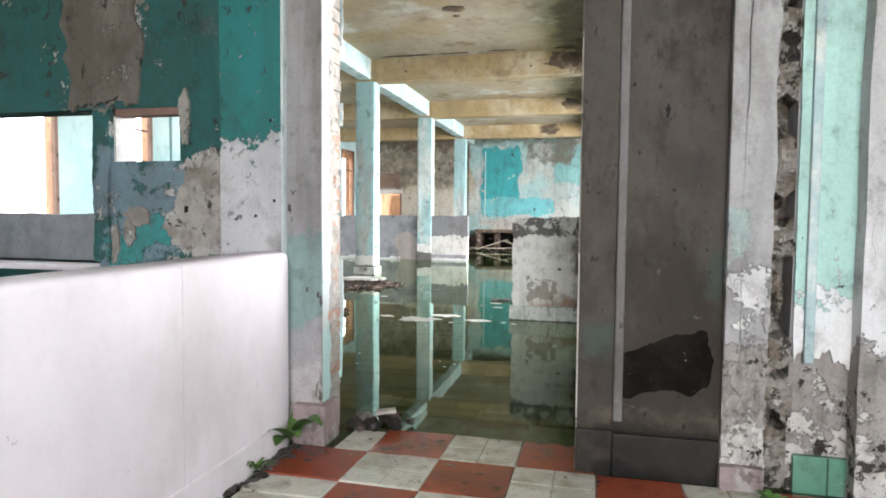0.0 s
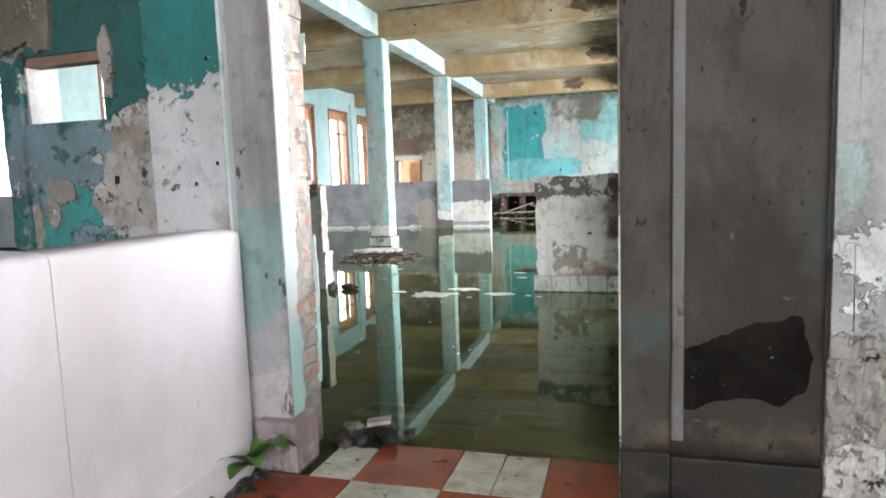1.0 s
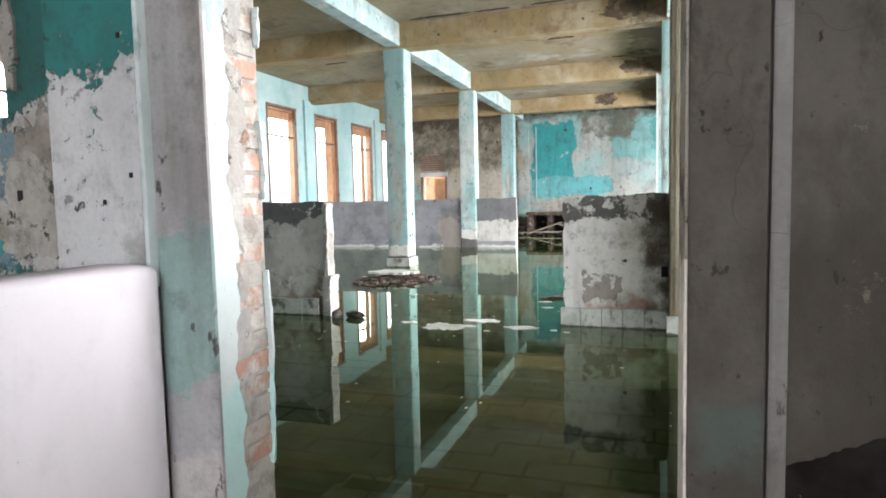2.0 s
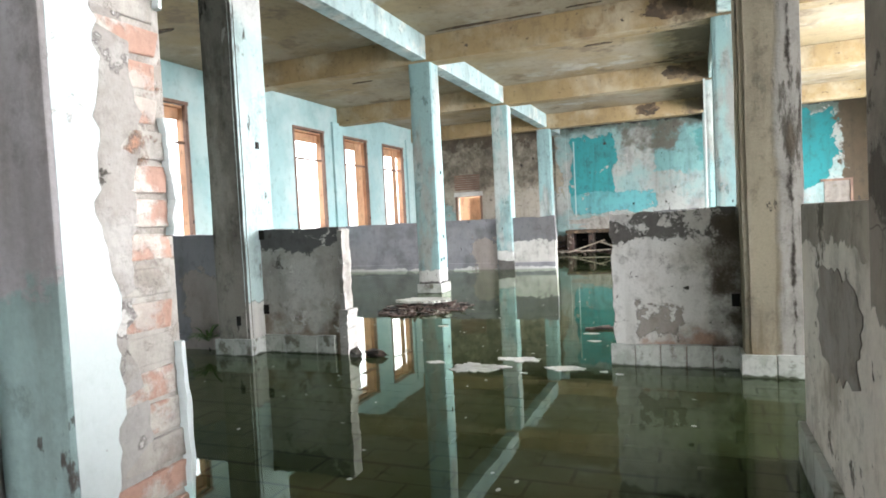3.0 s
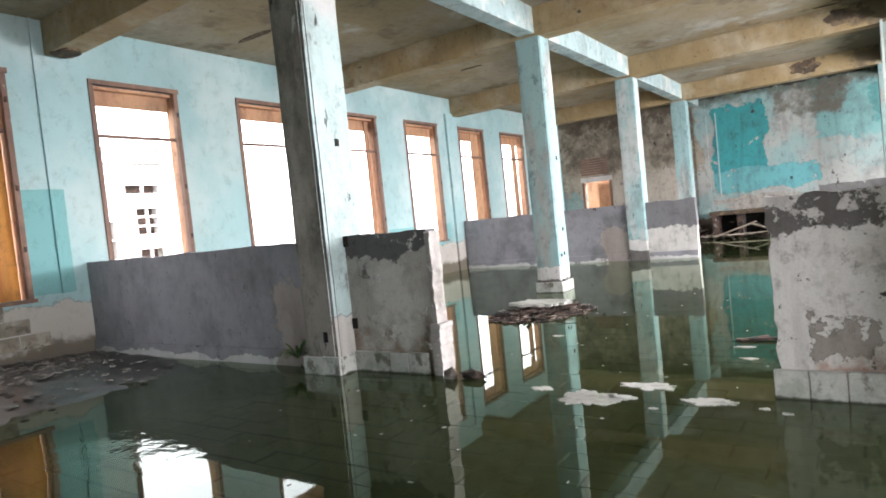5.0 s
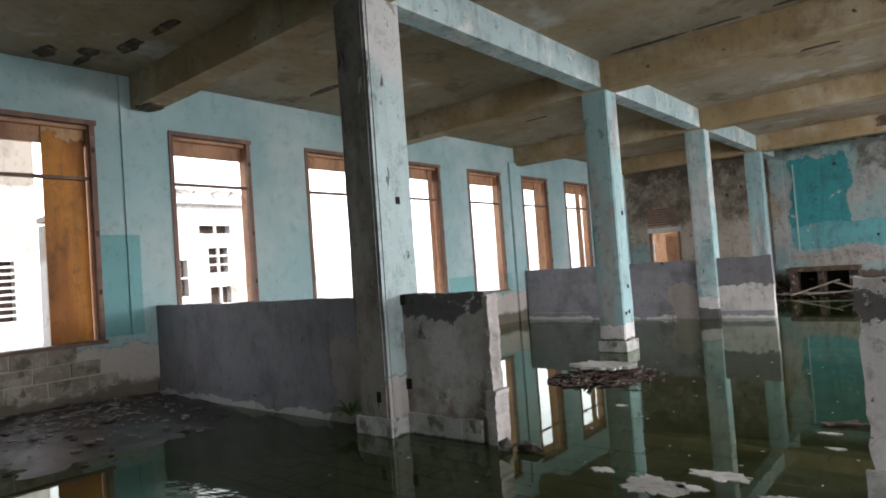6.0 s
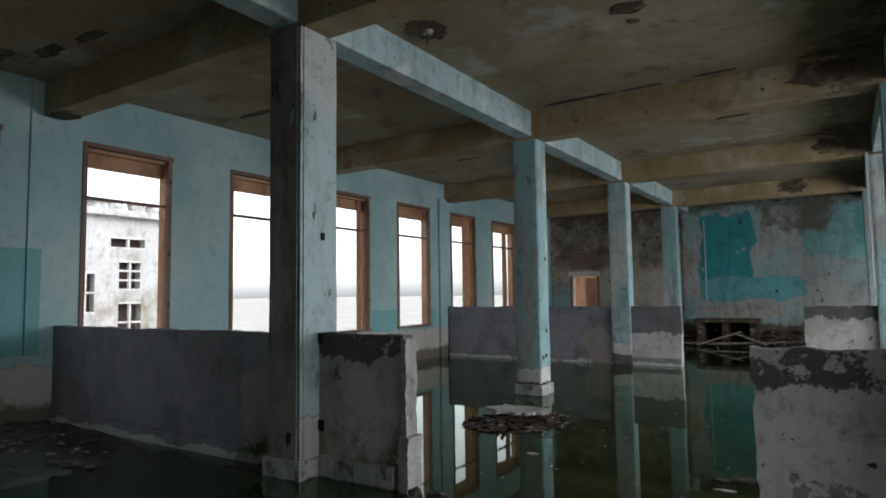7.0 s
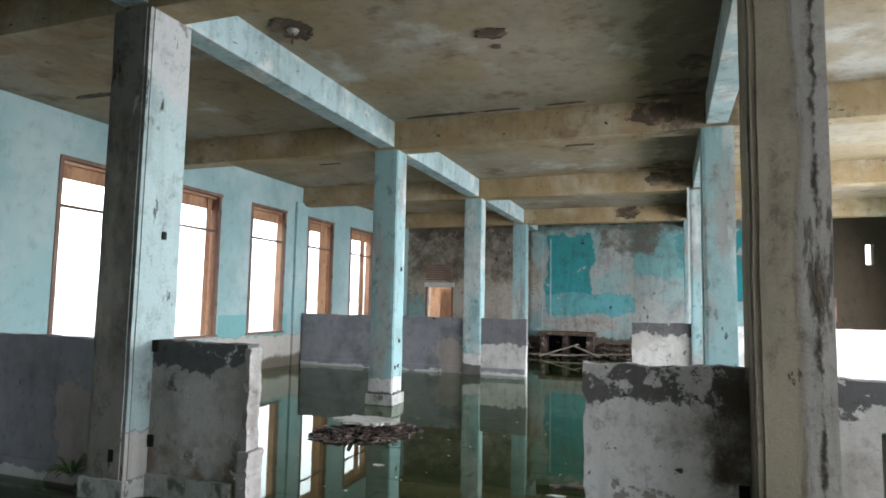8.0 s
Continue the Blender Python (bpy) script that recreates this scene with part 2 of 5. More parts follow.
M_NORTH = weathered("peeling_turquoise", (0.40, 0.415, 0.395), [
    ((0.27, 0.40, 0.395), 0.7, 0.52, 0.08, {}),
    ((0.20, 0.39, 0.39), 1.0, 0.66, 0.05, {"box": ("X", -0.7, 1.2, 2.5, 4.3), "w": 0.8, "amp": 0.5, "wander": 1.2, "seed": 31, "rg": 0.7}),
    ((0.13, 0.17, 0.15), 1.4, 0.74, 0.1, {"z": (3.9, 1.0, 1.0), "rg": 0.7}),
    ((0.045, 0.31, 0.33), 0.75, 0.66, 0.012, {"box": ("X", -3.52, -1.82, 1.4, 4.22), "w": 0.7, "amp": 0.50, "wander": 1.1, "rg": 0.7}),
    ((0.13, 0.385, 0.41), 1.1, 0.66, 0.015, {"box": ("X", -3.5, -0.45, 1.3, 2.12), "w": 0.6, "amp": 0.40, "wander": 1.1, "seed": 2, "rg": 0.66}),
    ((0.44, 0.44, 0.41), 2.4, 0.63, 0.012, {"rg": 0.7, "seed": 12}),
    ((0.10, 0.30, 0.30), 1.0, 0.70, 0.06, {"box": ("X", 0.5, 2.2, 2.6, 4.2), "w": 0.9, "amp": 0.8, "wander": 1.1, "seed": 15, "rg": 0.7}),
    ((0.15, 0.145, 0.12), 1.3, 0.90, 0.14, {"box": ("X", -2.0, 0.6, 3.1, 4.6), "w": 0.9, "amp": 0.8, "wander": 1.1, "seed": 17, "rg": 0.74}),
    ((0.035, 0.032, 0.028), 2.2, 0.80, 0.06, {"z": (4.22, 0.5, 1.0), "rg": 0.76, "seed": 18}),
    ((0.025, 0.22, 0.235), 0.8, 0.76, 0.02, {"box": ("X", 1.4, 4.9, 1.7, 4.4), "w": 0.8, "amp": 1.1, "wander": 0.9, "seed": 6}),
    ((0.10, 0.075, 0.05), 0.8, 0.74, 0.06, {"box": ("X", 4.7, 7.0, 0.0, 4.6), "w": 0.7, "seed": 7}),
    ((0.36, 0.32, 0.25), 0.7, 0.70, 0.04, {"box": ("X", -8.9, -3.75, 1.9, 5.2), "w": 0.5, "amp": 1.1, "wander": 0.9, "seed": 1}),
    ((0.21, 0.175, 0.13), 1.5, 0.74, 0.12, {"box": ("X", -8.9, -3.75, 2.7, 5.2), "w": 1.4, "amp": 1.1, "wander": 0.9, "seed": 9, "rg": 0.7}),
    ((0.46, 0.42, 0.34), 1.9, 0.62, 0.02, {"box": ("X", -8.9, -3.75, 1.6, 4.4), "w": 2.6, "seed": 14, "rg": 0.72}),
    ((0.08, 0.066, 0.05), 2.2, 0.90, 0.22, {"alpha": 0.85, "box": ("X", -8.9, -3.75, 1.9, 5.2), "w": 1.6, "seed": 15, "rg": 0.72}),
    ((0.46, 0.42, 0.36), 1.2, 0.82, 0.03, {"box": ("X", -8.0, -3.9, 0.0, 2.6), "w": 0.9, "seed": 8}),
    ((0.13, 0.105, 0.08), 1.8, 0.66, 0.05, {"z": (0.72, 0.8, -1.0), "rg": 0.72}),
    (DARK, 5.0, 0.68, 0.02, {"squash": 0.6})], bump=0.6)
M_SOUTH_TEAL = weathered("peeling_teal_wall", (0.026, 0.120, 0.113), [
    ((0.17, 0.25, 0.29), 1.3, 0.62, 0.05, {"box": ("X", -2.15, -1.38, 0.9, 1.66), "w": 0.5}),
    ((0.05, 0.27, 0.26), 2.4, 0.60, 0.02, {"box": ("X", -2.0, -1.5, 0.9, 1.25), "w": 0.6, "seed": 3}),
    ((0.22, 0.20, 0.18), 1.6, 0.66, 0.012, {"box": ("X", -2.32, -1.68, 1.9, 4.8), "w": 0.7, "rg": 0.72, "seed": 5}),
    ((0.46, 0.44, 0.42), 3.4, 0.64, 0.012, {"box": ("X", -1.62, -1.0, 0.9, 1.75), "w": 0.6, "rg": 0.74, "seed": 6}),
    ((0.04, 0.16, 0.152), 5.0, 0.62, 0.012, {"seed": 9, "rg": 0.74}), ((0.10, 0.14, 0.135), 2.0, 0.64, 0.06, {"seed": 13, "rg": 0.7}),
    ((0.46, 0.45, 0.43), 3.4, 0.61, 0.012, {"rg": 0.76, "seed": 10}), ((0.035, 0.14, 0.13), 6.0, 0.60, 0.012, {"rg": 0.76, "seed": 21}),
    ((0.16, 0.15, 0.14), 2.0, 0.68, 0.02, {"rg": 0.76, "seed": 12}),
    ((0.07, 0.06, 0.05), 1.2, 0.70, 0.05, {"seed": 5, "squash": 0.4}), (DARK, 8.0, 0.66, 0.02, {})], bump=0.9, dirt=0.6)
M_PIER = weathered("half_peeled_teal_pier", (0.026, 0.18, 0.172), [
    ((0.52, 0.52, 0.53), 4.5, 0.52, 0.012, {"z": (1.72, 0.5, -1.0), "rg": 0.74}),
    ((0.04, 0.20, 0.19), 4.5, 0.625, 0.012, {"rg": 0.76, "seed": 4}), ((0.33, 0.32, 0.31), 2.0, 0.58, 0.05, {"z": (1.2, 4.0, -1.0)}), (DARK, 7.0, 0.635, 0.015, {"rg": 0.76}), ((0.30, 0.29, 0.28), 11.0, 0.62, 0.015, {"rg": 0.76, "seed": 8})], bump=0.8, dirt=0.45)
M_JAMB = weathered("jamb_plaster", (0.34, 0.33, 0.34), [
    ((0.22, 0.31, 0.30), 3.0, 0.62, 0.06, {"box": ("X", -0.9, -0.3, 0.52, 1.25), "w": 0.5, "rg": 0.72}),
    ((0.25, 0.235, 0.225), 1.6, 0.56, 0.07, {"seed": 7, "squash": 0.4}),
    ((0.40, 0.37, 0.365), 3.0, 0.80, 0.06, {"z": (0.52, 0.25, -1.0), "rg": 0.72}), ((0.10, 0.085, 0.075), 8.0, 1.04, 0.02, {"box": ("X", -1.2, 0.0, 0.1, 0.56), "w": 0.12, "rg": 0.76, "squash": 0.3, "seed": 4}), (DARK, 8.0, 0.67, 0.02, {"squash": 0.5})], bump=0.6)
M_JAMB_WHITE = weathered("pale_reveal_paint", (0.52, 0.58, 0.575), [
    ((0.46, 0.62, 0.61), 2.0, 0.58, 0.04, {"seed": 6, "squash": 0.5}), ((0.44, 0.42, 0.40), 6.0, 0.66, 0.015, {"seed": 9, "rg": 0.74}),
    ((0.40, 0.58, 0.565), 1.2, 0.75, 0.08, {"z": (0.75, 0.4, -1.0)}), (PLASTER, 5.0, 0.90, 0.02, {"z": (0.3, 0.3, -1.0)})], bump=0.3, dirt=0.15)
M_PANEL = weathered("dirty_cement_panel", (0.056, 0.049, 0.042), [
    ((0.080, 0.071, 0.061), 1.2, 0.52, 0.10, {"squash": 0.6}), ((0.032, 0.026, 0.020), 1.3, 0.55, 0.08, {"seed": 3, "squash": 0.6}), ((0.028, 0.023, 0.018), 2.6, 0.58, 0.06, {"seed": 8, "rg": 0.72, "squash": 0.5}),
    ((0.120, 0.106, 0.091), 6.0, 0.66, 0.03, {"seed": 11, "rg": 0.76}),
    ((0.054, 0.068, 0.058), 2.0, 0.70, 0.16, {"box": ("X", 0.86, 1.058, 0.56, 0.78), "w": 0.22}),
    ((0.054, 0.068, 0.058), 2.0, 0.78, 0.16, {"box": ("X", 1.42, 1.62, 0.86, 1.18), "w": 0.25, "seed": 2}),
    ((0.10, 0.082, 0.062), 2.5, 0.80, 0.10, {"z": (0.45, 0.5, -1.0), "rg": 0.7}),
    ((0.022, 0.017, 0.013), 4.0, 0.86, 0.20, {"z": (0.40, 0.3, -1.0), "rg": 0.7}), ((0.008, 0.006, 0.005), 3.0, 0.86, 0.14, {"z": (0.29, 0.2, -1.0), "rg": 0.7}),
    ((0.012, 0.010, 0.009), 10.0, 0.675, 0.012, {"squash": 0.7}), ((0.012, 0.010, 0.009), 22.0, 0.66, 0.012, {"squash": 0.5, "seed": 6})], bump=0.5)
M_WET_BASE = weathered("wet_dark_cement", (0.020, 0.017, 0.014), [((0.045, 0.038, 0.030), 3.0, 0.60, 0.08, {}), ((0.006, 0.005, 0.004), 3.0, 0.74, 0.12, {"z": (0.12, 0.3, -1.0)})], bump=0.6, rough=0.6, spec=0.2)
M_BEAD = weathered("pale_bead", (0.185, 0.178, 0.172), [((0.10, 0.094, 0.086), 2.0, 0.54, 0.10, {"squash": 0.3}), ((0.05, 0.045, 0.04), 9.0, 0.64, 0.02, {"squash": 0.4, "rg": 0.74})], bump=0.5)
M_CEMENT = weathered("dark_bare_cement", (0.010, 0.0085, 0.0075), [((0.017, 0.015, 0.013), 2.5, 0.55, 0.08, {}), ((0.25, 0.24, 0.23), 16.0, 0.68, 0.02, {})], bump=0.6, dirt=0.05, spec=0.0)
M_SPALL = weathered("spalled_concrete", (0.11, 0.08, 0.055), [((0.22, 0.16, 0.10), 5.0, 0.55, 0.06, {}), (DARK, 9.0, 0.60, 0.03, {})], bump=0.9)
M_PILASTER = weathered("crumbling_pilaster", (0.40, 0.395, 0.395), [
    ((0.29, 0.283, 0.275), 1.6, 0.54, 0.06, {"squash": 0.4}),
    ((0.66, 0.66, 0.65), 3.0, 0.70, 0.012, {"box": ("X", 1.5, 1.8, 0.70, 1.12), "w": 0.5, "amp": 0.1, "wander": 4.0, "rg": 0.74, "seed": 6}),
    ((0.34, 0.42, 0.40), 4.0, 0.86, 0.06, {"box": ("X", 1.45, 1.72, 0.98, 1.42), "w": 0.3, "rg": 0.72, "seed": 16}),
    ((0.30, 0.28, 0.26), 3.2, 0.60, 0.02, {"z": (0.75, 0.5, -1.0), "rg": 0.76}),
    ((0.52, 0.50, 0.47), 8.0, 0.63, 0.015, {"z": (0.6, 2.0, -1.0), "rg": 0.76, "seed": 9}),
    ((0.04, 0.035, 0.03), 7.0, 0.60, 0.02, {"rg": 0.76, "z": (0.5, 6.0, -1.0), "seed": 3})], bump=1.0, dirt=0.6)
M_FIN = weathered("pale_fin_plaster", (0.68, 0.68, 0.68), [
    ((0.42, 0.415, 0.41), 1.6, 0.54, 0.06, {"squash": 0.4}),
    ((0.68, 0.68, 0.67), 3.0, 0.64, 0.012, {"rg": 0.74, "seed": 6}),
    ((0.34, 0.42, 0.40), 4.0, 0.86, 0.06, {"box": ("X", 1.45, 1.72, 0.98, 1.42), "w": 0.3, "rg": 0.72, "seed": 16}),
    ((0.30, 0.28, 0.26), 3.2, 0.60, 0.02, {"z": (0.75, 0.5, -1.0), "rg": 0.76}),
    ((0.52, 0.50, 0.47), 8.0, 0.63, 0.015, {"z": (0.6, 2.0, -1.0), "rg": 0.76, "seed": 9}),
    ((0.04, 0.035, 0.03), 7.0, 0.60, 0.02, {"rg": 0.76, "z": (0.5, 6.0, -1.0), "seed": 3})], bump=1.0, dirt=0.6)
M_SOUTH_AQUA = weathered("peeling_sea_green", (0.47, 0.72, 0.65), [
    ((0.74, 0.75, 0.74), 3.0, 0.64, 0.012, {"z": (1.05, 0.9, -1.0), "rg": 0.74}), (WHITE, 3.2, 0.72, 0.012, {"box": ("X", 1.90, 2.12, 0.80, 1.5), "w": 0.5, "amp": 0.10, "wander": 4.0, "rg": 0.72, "seed": 5}),
    ((0.45, 0.43, 0.40), 3.0, 0.66, 0.015, {"z": (0.55, 0.5, -1.0), "rg": 0.74}), (DARK, 7.0, 0.66, 0.015, {"rg": 0.76})], bump=0.8)
M_WHITE_WALL = weathered("off_white_parapet_paint", (0.70, 0.655, 0.69), [
    ((0.56, 0.515, 0.53), 1.6, 0.56, 0.12, {"squash": 0.6}), ((0.30, 0.28, 0.27), 12.0, 0.76, 0.012, {"squash": 0.5}), ((0.8, 0.8, 0.8), 9.0, 0.70, 0.02, {"seed": 4})], bump=0.05, rough=0.6, dirt=0.10)
M_LIGHT_DADO = weathered("pale_dado", (0.70, 0.70, 0.68), [((0.5, 0.5, 0.49), 1.5, 0.58, 0.05, {}), (GREY, 4.0, 0.70, 0.02, {})], bump=0.4)
M_LOW_WALL = weathered("flaking_beige_wall", (0.72, 0.67, 0.60), [
    ((0.29, 0.26, 0.22), 2.2, 0.80, 0.015, {"z": (1.0, 0.4, 1.0), "rg": 0.7}), ((0.42, 0.37, 0.31), 1.4, 0.54, 0.06, {}), ((0.12, 0.10, 0.08), 3.2, 0.62, 0.03, {"rg": 0.74, "seed": 4}), (DARK, 7.0, 0.66, 0.02, {"rg": 0.74})], bump=0.8)
M_FLAKE_BED = weathered("bare_render_patch", (0.30, 0.27, 0.24), [((0.24, 0.21, 0.18), 5.0, 0.56, 0.06, {})], bump=0.5)
M_OUTSIDE = weathered("weathered_facade", (0.56, 0.55, 0.53), [((0.34, 0.31, 0.26), 0.6, 0.56, 0.08, {}), ((0.2, 0.18, 0.15), 1.4, 0.85, 0.06, {"z": (4.6, 0.6, 1.0)})], bump=0.3)
M_TILE_W = weathered("cream_floor_tile", (0.55, 0.54, 0.47), [((0.40, 0.38, 0.30), 4.0, 0.55, 0.08, {}), ((0.12, 0.10, 0.07), 11.0, 0.66, 0.03, {})], rough=0.25, bump=0.15, spec=0.5)
M_TILE_R = weathered("red_floor_tile", (0.27, 0.055, 0.025), [((0.17, 0.035, 0.018), 3.0, 0.55, 0.08, {}), ((0.09, 0.05, 0.03), 9.0, 0.66, 0.04, {})], rough=0.18, bump=0.12, spec=0.55)
M_BASE_TILE = weathered("white_base_tile", (0.52, 0.54, 0.51), [((0.38, 0.40, 0.36), 5.0, 0.54, 0.06, {}), ((0.16, 0.155, 0.12), 6.0, 0.60, 0.05, {}), ((0.05, 0.06, 0.035), 7.0, 0.70, 0.10, {"z": (0.03, 0.09, -1.0), "rg": 0.7})], rough=0.3, bump=0.15, spec=0.5)
M_GREEN_TILE = weathered("green_dado_tile", (0.10, 0.26, 0.18), [((0.2, 0.33, 0.27), 5.0, 0.58, 0.05, {})], rough=0.3, bump=0.15, spec=0.5)
M_PINK = weathered("pinkish_plinth", (0.31, 0.24, 0.245), [((0.38, 0.345, 0.335), 5.0, 0.55, 0.05, {}), ((0.22, 0.17, 0.15), 6.0, 0.62, 0.04, {})], bump=0.5)
M_CHASE_PLASTER = weathered("grey_render_coat", (0.40, 0.385, 0.365), [((0.30, 0.28, 0.26), 3.0, 0.56, 0.06, {}), ((0.52, 0.50, 0.48), 9.0, 0.60, 0.03, {}), ((0.07, 0.06, 0.05), 14.0, 0.66, 0.02, {"rg": 0.74})], bump=0.9)
M_RUBBLE_CORE = weathered("crumbling_rubble", (0.30, 0.28, 0.25), [((0.16, 0.13, 0.10), 5.0, 0.52, 0.06, {}), ((0.42, 0.40, 0.37), 11.0, 0.60, 0.03, {}), ((0.04, 0.033, 0.027), 9.0, 0.58, 0.04, {"rg": 0.74, "seed": 4})], bump=1.0, dirt=0.7)
M_BROWN_COAT = weathered("brown_render_coat", (0.20, 0.18, 0.155), [((0.12, 0.105, 0.085), 1.8, 0.54, 0.06, {"squash": 0.5}), ((0.30, 0.28, 0.25), 5.0, 0.60, 0.02, {"rg": 0.74}), ((0.05, 0.15, 0.14), 3.0, 0.64, 0.03, {"rg": 0.74, "seed": 4}), ((0.03, 0.026, 0.022), 7.0, 0.60, 0.02, {"rg": 0.76, "squash": 0.5})], bump=1.0, dirt=0.7)
M_BRICK = weathered("clay_brick", (0.44, 0.27, 0.21), [((0.43, 0.38, 0.34), 7.0, 0.50, 0.05, {}), ((0.5, 0.47, 0.43), 6.0, 0.54, 0.05, {})], bump=0.7)
M_MORTAR = weathered("mortar", (0.42, 0.395, 0.36), [((0.30, 0.27, 0.24), 8.0, 0.55, 0.06, {}), ((0.46, 0.24, 0.16), 5.0, 0.66, 0.04, {})], bump=0.9)
M_HALL_TILE = weathered("submerged_tile", (0.18, 0.20, 0.12), [((0.12, 0.14, 0.08), 1.6, 0.52, 0.1, {}), ((0.22, 0.22, 0.15), 4.0, 0.62, 0.05, {})], bump=0.2)
M_SILT = weathered("silt", (0.022, 0.025, 0.015), [((0.014, 0.016, 0.010), 2.0, 0.52, 0.1, {})], bump=0.3)
M_ORANGE = weathered("orange_stained_wood", (0.74, 0.32, 0.06), [((0.40, 0.15, 0.035), 1.5, 0.54, 0.1, {"squash": 0.2}), ((0.62, 0.40, 0.20), 3.0, 0.92, 0.02, {"z": (3.35, 0.7, 1.0)})], rough=0.6, bump=0.3)
M_LINING = weathered("pinkish_orange_lining", (0.62, 0.36, 0.21), [((0.42, 0.22, 0.13), 2.0, 0.54, 0.08, {"squash": 0.2})], rough=0.6, bump=0.3)
M_FRAME = weathered("brown_window_wood", (0.24, 0.15, 0.115), [((0.33, 0.21, 0.15), 3.0, 0.56, 0.06, {"squash": 0.2}), ((0.40, 0.35, 0.30), 8.0, 0.68, 0.02, {})], rough=0.65, bump=0.4)
M_WOOD = weathered("grey_plank", (0.36, 0.31, 0.25), [((0.22, 0.17, 0.12), 4.0, 0.54, 0.08, {"squash": 0.3})], bump=0.5)
M_DEBRIS = weathered("wet_debris", (0.13, 0.085, 0.07), [((0.42, 0.37, 0.33), 7.0, 0.58, 0.03, {}), ((0.025, 0.02, 0.017), 5.0, 0.52, 0.05, {})], rough=0.5, bump=0.8)
M_MUD = weathered("wet_mud", (0.024, 0.022, 0.019), [((0.05, 0.046, 0.04), 3.0, 0.60, 0.06, {})], rough=0.35, bump=0.8, spec=0.5)
M_WET_STONE = weathered("wet_black_rubble", (0.016, 0.014, 0.012), [((0.05, 0.045, 0.038), 6.0, 0.62, 0.05, {})], rough=0.6, bump=0.8, spec=0.3)
M_CHIP = weathered("pale_rubble", (0.28, 0.265, 0.245), [((0.08, 0.07, 0.06), 4.0, 0.55, 0.06, {})], bump=0.6)
M_SCUM = weathered("pale_scum", (0.60, 0.61, 0.57), [((0.40, 0.42, 0.36), 5.0, 0.56, 0.06, {})], bump=0.4)
M_LEAF = weathered("leaf", (0.07, 0.15, 0.03), [((0.09, 0.17, 0.04), 12.0, 0.55, 0.08, {})], rough=0.45, bump=0.2)
# Plain black standing in for the unlit inside of holes.
M_BLACK = weathered("black_void", (0.008, 0.007, 0.006), [], bump=0.2)
M_IRON = weathered("rusty_iron", (0.06, 0.045, 0.04), [((0.16, 0.07, 0.035), 12.0, 0.56, 0.06, {})], rough=0.7, bump=0.4)
M_GROUND = weathered("outside_ground", (0.5, 0.48, 0.44), [((0.4, 0.38, 0.33), 0.6, 0.55, 0.08, {})], bump=0.4)


def water_material():
    m = bpy.data.materials.new("murky_green_water")
    m.use_nodes = True
    n, l = m.node_tree.nodes, m.node_tree.links
    n.clear()
    out = n.new("ShaderNodeOutputMaterial")
    geo = n.new("ShaderNodeNewGeometry")
    body = n.new("ShaderNodeBsdfDiffuse")
    body.inputs[0].default_value = (0.037, 0.051, 0.020, 1)
    clear = n.new("ShaderNodeBsdfTransparent")
    clear.inputs[0].default_value = (0.60, 0.72, 0.48, 1)
    gloss = n.new("ShaderNodeBsdfGlossy")
    gloss.inputs["Roughness"].default_value = 0.025
    gloss.inputs["Color"].default_value = (0.92, 1.0, 0.90, 1)
    patch = n.new("ShaderNodeTexNoise")
    patch.inputs["Scale"].default_value, patch.inputs["Detail"].default_value = 0.5, 4
    l.new(geo.outputs["Position"], patch.inputs["Vector"])
    murk = n.new("ShaderNodeMapRange")
    murk.inputs["From Min"].default_value, murk.inputs["From Max"].default_value = 0.35, 0.65
    murk.inputs["To Min"].default_value, murk.inputs["To Max"].default_value = 0.22, 0.44
    l.new(patch.outputs["Fac"], murk.inputs["Value"])
    under = n.new("ShaderNodeMixShader")
    l.new(murk.outputs[0], under.inputs[0])
    l.new(body.outputs[0], under.inputs[1])
    l.new(clear.outputs[0], under.inputs[2])
    fres = n.new("ShaderNodeFresnel")
    fres.inputs["IOR"].default_value = 1.36
    rip = n.new("ShaderNodeTexNoise")
    rip.inputs["Scale"].default_value, rip.inputs["Detail"].default_value = 2.2, 2
    l.new(geo.outputs["Position"], rip.inputs["Vector"])
    bp = n.new("ShaderNodeBump")
    bp.inputs["Strength"].default_value, bp.inputs["Distance"].default_value = 0.03, 0.02
    away = n.new("ShaderNodeVectorMath")
    away.operation = "DISTANCE"
    away.inputs[1].default_value = (-3.85, 6.05, 0.0)
    l.new(geo.outputs["Position"], away.inputs[0])
    near = n.new("ShaderNodeMapRange")
    near.interpolation_type = "SMOOTHSTEP"
    near.inputs["From Min"].default_value, near.inputs["From Max"].default_value = 0.3, 1.0
    near.inputs["To Min"].default_value, near.inputs["To Max"].default_value = 1.0, 0.0
    l.new(away.outputs["Value"], near.inputs["Value"])
    chop = n.new("ShaderNodeTexNoise")
    chop.inputs["Scale"].default_value, chop.inputs["Detail"].default_value = 7.0, 3
    l.new(geo.outputs["Position"], chop.inputs["Vector"])
    local = n.new("ShaderNodeMath")
    local.operation = "MULTIPLY"
    l.new(chop.outputs["Fac"], local.inputs[0])
    l.new(near.outputs[0], local.inputs[1])
    total = n.new("ShaderNodeMath")
    total.operation = "MULTIPLY_ADD"
    total.inputs[1].default_value = 12.0
    l.new(local.outputs[0], total.inputs[0])
    l.new(rip.outputs["Fac"], total.inputs[2])
    l.new(total.outputs[0], bp.inputs["Height"])
    for s in (gloss, fres):
        l.new(bp.outputs[0], s.inputs["Normal"])
    top = n.new("ShaderNodeMixShader")
    l.new(fres.outputs[0], top.inputs[0])
    l.new(under.outputs[0], top.inputs[1])
    l.new(gloss.outputs[0], top.inputs[2])
